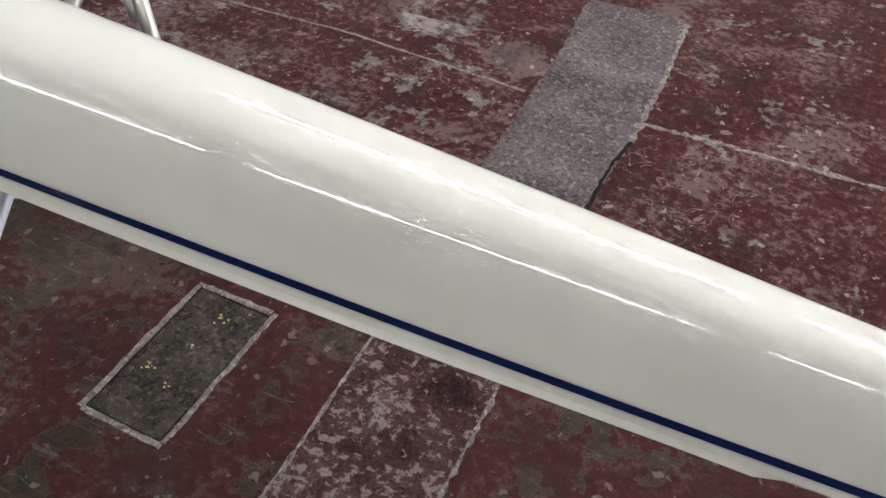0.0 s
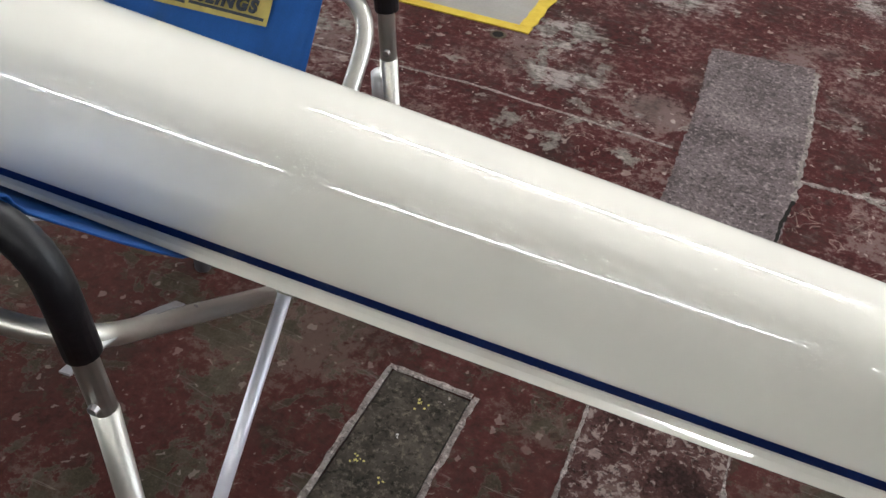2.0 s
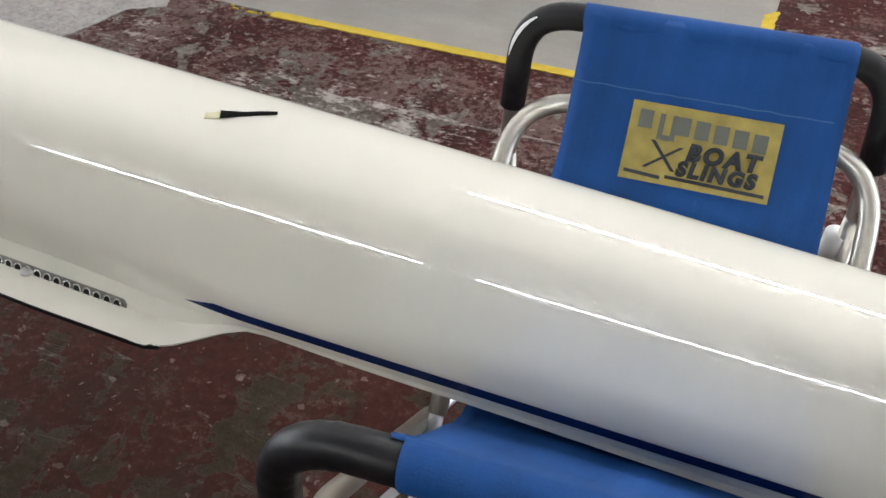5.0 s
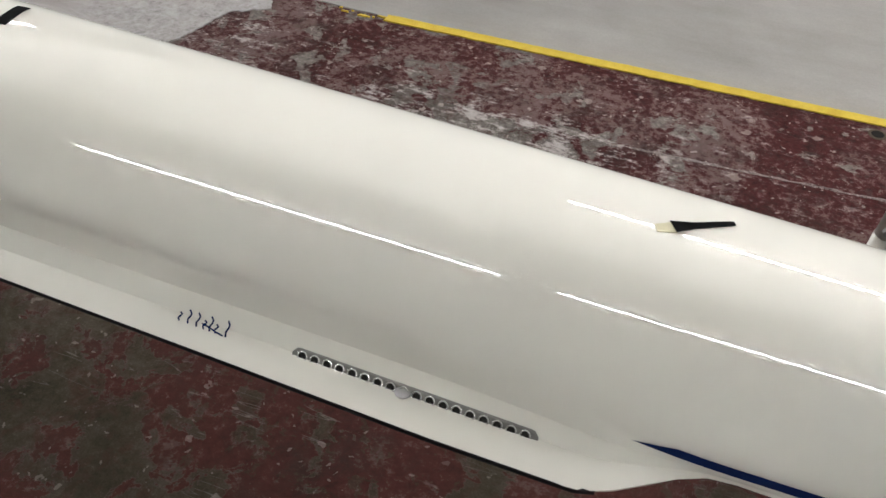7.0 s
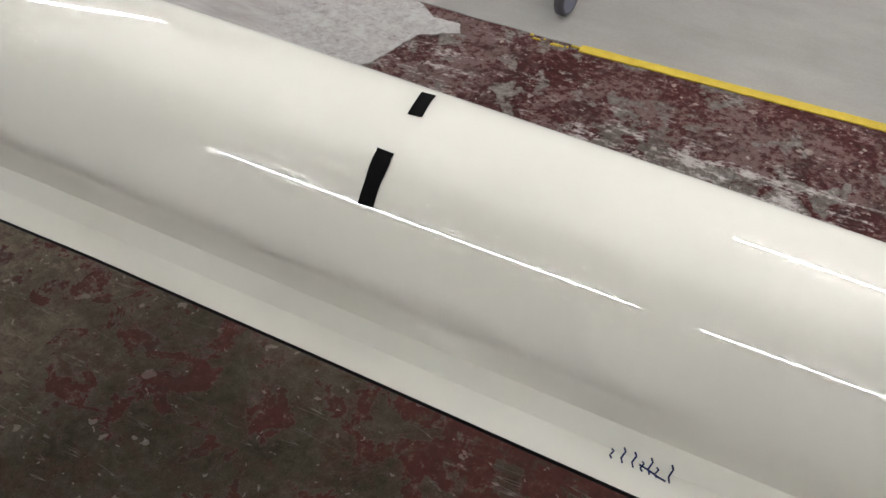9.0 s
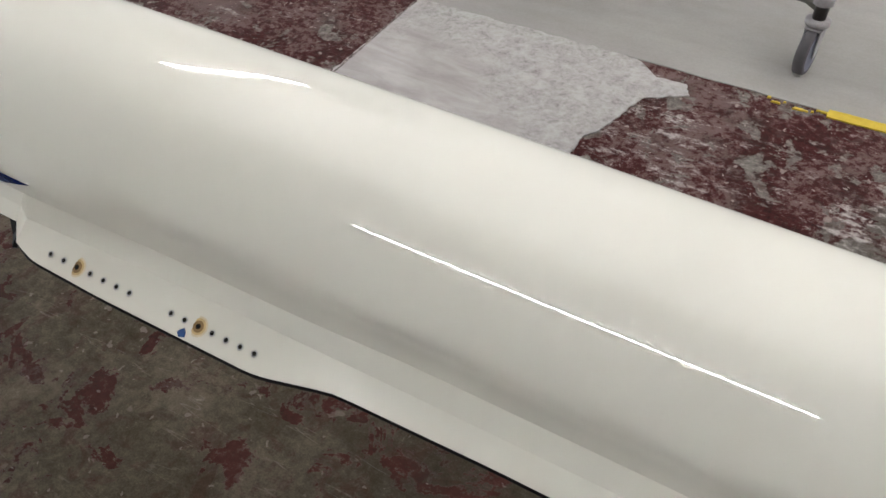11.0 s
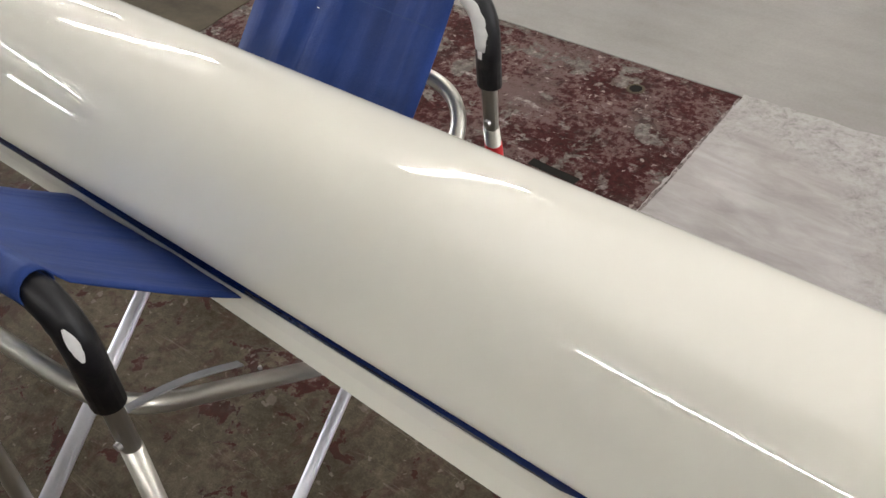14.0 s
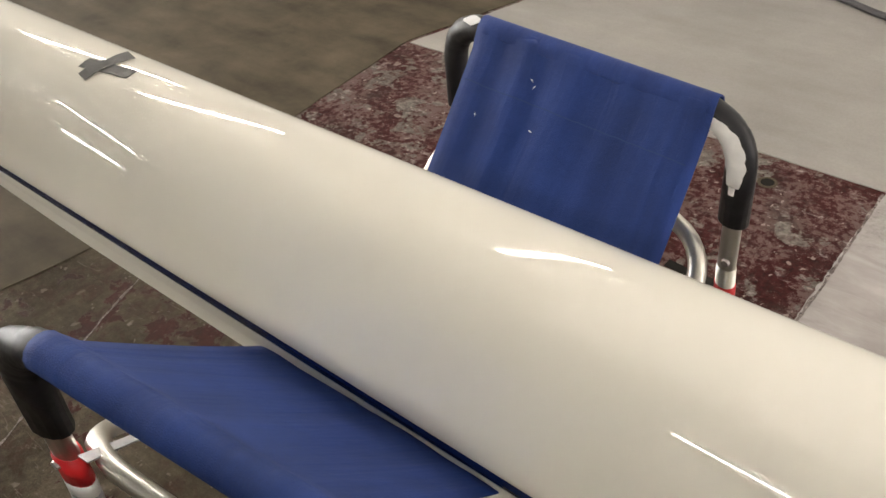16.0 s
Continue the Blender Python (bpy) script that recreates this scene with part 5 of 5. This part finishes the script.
# ---- trolley leg on a castor ----
def build_castor():
    e = thing("trolley", "dark steel trolley leg on a grey swivel castor", "trolley", "", (-2.99, 2.575, 0.003), 84)
    bpy.context.view_layer.update()
    R = 0.070
    bm = bmesh.new()
    rows = [[Vector((r * math.sin(t), y, R + r * math.cos(t))) for t in [2 * math.pi * k / 28 for k in range(29)]] for y, r in ((-0.017, R - 0.014), (-0.0175, R - 0.007), (-0.013, R - 0.001), (0, R), (0.013, R - 0.001), (0.0175, R - 0.007), (0.017, R - 0.014))]
    grid(bm, rows)
    bmesh.ops.recalc_face_normals(bm, faces=bm.faces)
    wheel = part("wheel", bm, M_RUBBER, e, "grey rubber wheel", True)
    bm = bmesh.new()
    for y in (-0.0160, 0.0160):
        bmesh.ops.create_cone(bm, cap_ends=True, segments=24, radius1=R - 0.011, radius2=R - 0.014, depth=0.003, matrix=Matrix.Translation((0, y, R)) @ Matrix.Rotation(radians(90), 4, "X"))
    part("hub", bm, plain("grey plastic hub", (0.11, 0.11, 0.145), 0.5), wheel)
    for y in (-0.0225, 0.0225):
        bm = bmesh.new()
        o = [(-0.012, R - 0.012), (0.012, R - 0.012), (0.050, R + 0.030), (0.062, R + 0.070), (-0.004, R + 0.070), (-0.010, R + 0.03)]
        a = [bm.verts.new((x, y - 0.0015, z)) for x, z in o]
        b = [bm.verts.new((x, y + 0.0015, z)) for x, z in o]
        bm.faces.new(a)
        bm.faces.new(b[::-1])
        for i in range(6):
            bm.faces.new((a[i], b[i], b[(i + 1) % 6], a[(i + 1) % 6]))
        bmesh.ops.recalc_face_normals(bm, faces=bm.faces)
        part("fork_side", bm, M_ZINC, e)
    bm = box(bmesh.new(), -0.008, 0.064, -0.0265, 0.0265, R + 0.070, R + 0.076, 0.002)
    part("fork_top", bm, M_ZINC, e)
    bm = sweep(bmesh.new(), [(0.028, 0, R + 0.076), (0.028, 0, R + 0.082), (0.028, 0, R + 0.096), (0.028, 0, R + 0.099)], 0.022, 20, True, [0.030, 0.037, 0.037, 0.030])
    part("swivel", bm, M_ZINC, e, "", True)
    bm = sweep(bmesh.new(), [(0.028, 0, R + 0.099), (0.028, 0, 0.85)], 0.020, 16)
    part("post", bm, plain("brown-black painted steel", (0.022, 0.017, 0.014), 0.5), e, "dark steel post", True)
    bm = sweep(bmesh.new(), [(0.028, 0, R + 0.142), (0.028, 0, R + 0.146), (0.028, 0, R + 0.180), (0.028, 0, R + 0.184)], 0.03, 18, True, [0.022, 0.030, 0.030, 0.022])
    part("collar", bm, M_ZINC, e, "grey metal collar", True)
    # carried frame over the castor, above the view
    bm = box(bmesh.new(), -0.02, 0.9, -0.02, 0.02, 0.85, 0.89, 0.004)
    part("rail", bm, M_CARBON, e)
    # low tube that runs from the castor to the rest of the trolley
    back = e.matrix_world.inverted()
    bm = sweep(bmesh.new(), [back @ Vector(q) for q in ((-2.975, 2.62, 0.185), (-3.04, 2.652, 0.20), (-3.55, 2.742, 0.20), (-3.95, 2.812, 0.20))], 0.016, 14)
    part("brace", bm, M_BRACE, e, "dull grey steel tube", True)


def build_hose():
    bm = sweep(bmesh.new(), fillet([(-4.95, 3.63, 0.017), (-4.70, 3.52, 0.017), (-4.35, 3.40, 0.017), (-4.0, 3.42, 0.017), (-3.6, 3.55, 0.017)], 0.3, 6), 0.013, 12)
    tagged(part("hose", bm, M_RUBBER, None, "", True), "dark grey hose lying on the pale concrete floor", "hose")


build_room()
build_lights()
build_shell()
build_tapes()
build_sling(-1.207, 0.655, 5.3, 0.918, 0.748, 0.222, 0.35, (-0.122, 0.196), (-0.150, 0.170), M_CLOTH_A,
            "folding aluminium sling with mid-blue strap and yellow label", [(1, 1, 0.665, 0.05, M_WHITE)], (-0.064, 0.112, 0.074, 0.168),
            [(-1, 1, 0.30, 0.62, 40, 0.0035)], (-0.134, 0.140, 0.680), 0.064, 0.015, 0.026, ring=(0.026, -0.009), ring_left=0.05)
BANDS = []
z = 0.725
for h, mat in ((0.045, M_RED), (0.022, M_WHITE), (0.022, M_SILVER), (0.022, M_WHITE), (0.05, M_RED)):
    for su, sv in ((-1, -1), (1, 1)):
        BANDS.append((su, sv, z - (0.03 if sv > 0 else -0.03), h - 0.001, mat))
    z -= h
build_sling(-4.37, 0.645, 4.5, 0.958, 0.778, 0.235, 0.385, (-0.176, 0.205), (-0.172, 0.196), M_CLOTH_B,
            "folding aluminium sling with deep blue strap and red-taped legs", BANDS, None,
            [(1, 1, 0.10, 0.74, 5, 0.015), (1, -1, 0.36, 0.55, -55, 0.006), (-1, 1, 0.05, 0.22, 60, 0.008)], (-0.134, 0.150, 0.732), 0.014, 0.0, 0.0, 0.0200, -0.20, 0.09, (0.014, -0.028), 0.05, 0.022)
build_castor()
build_hose()
build_floor_details()
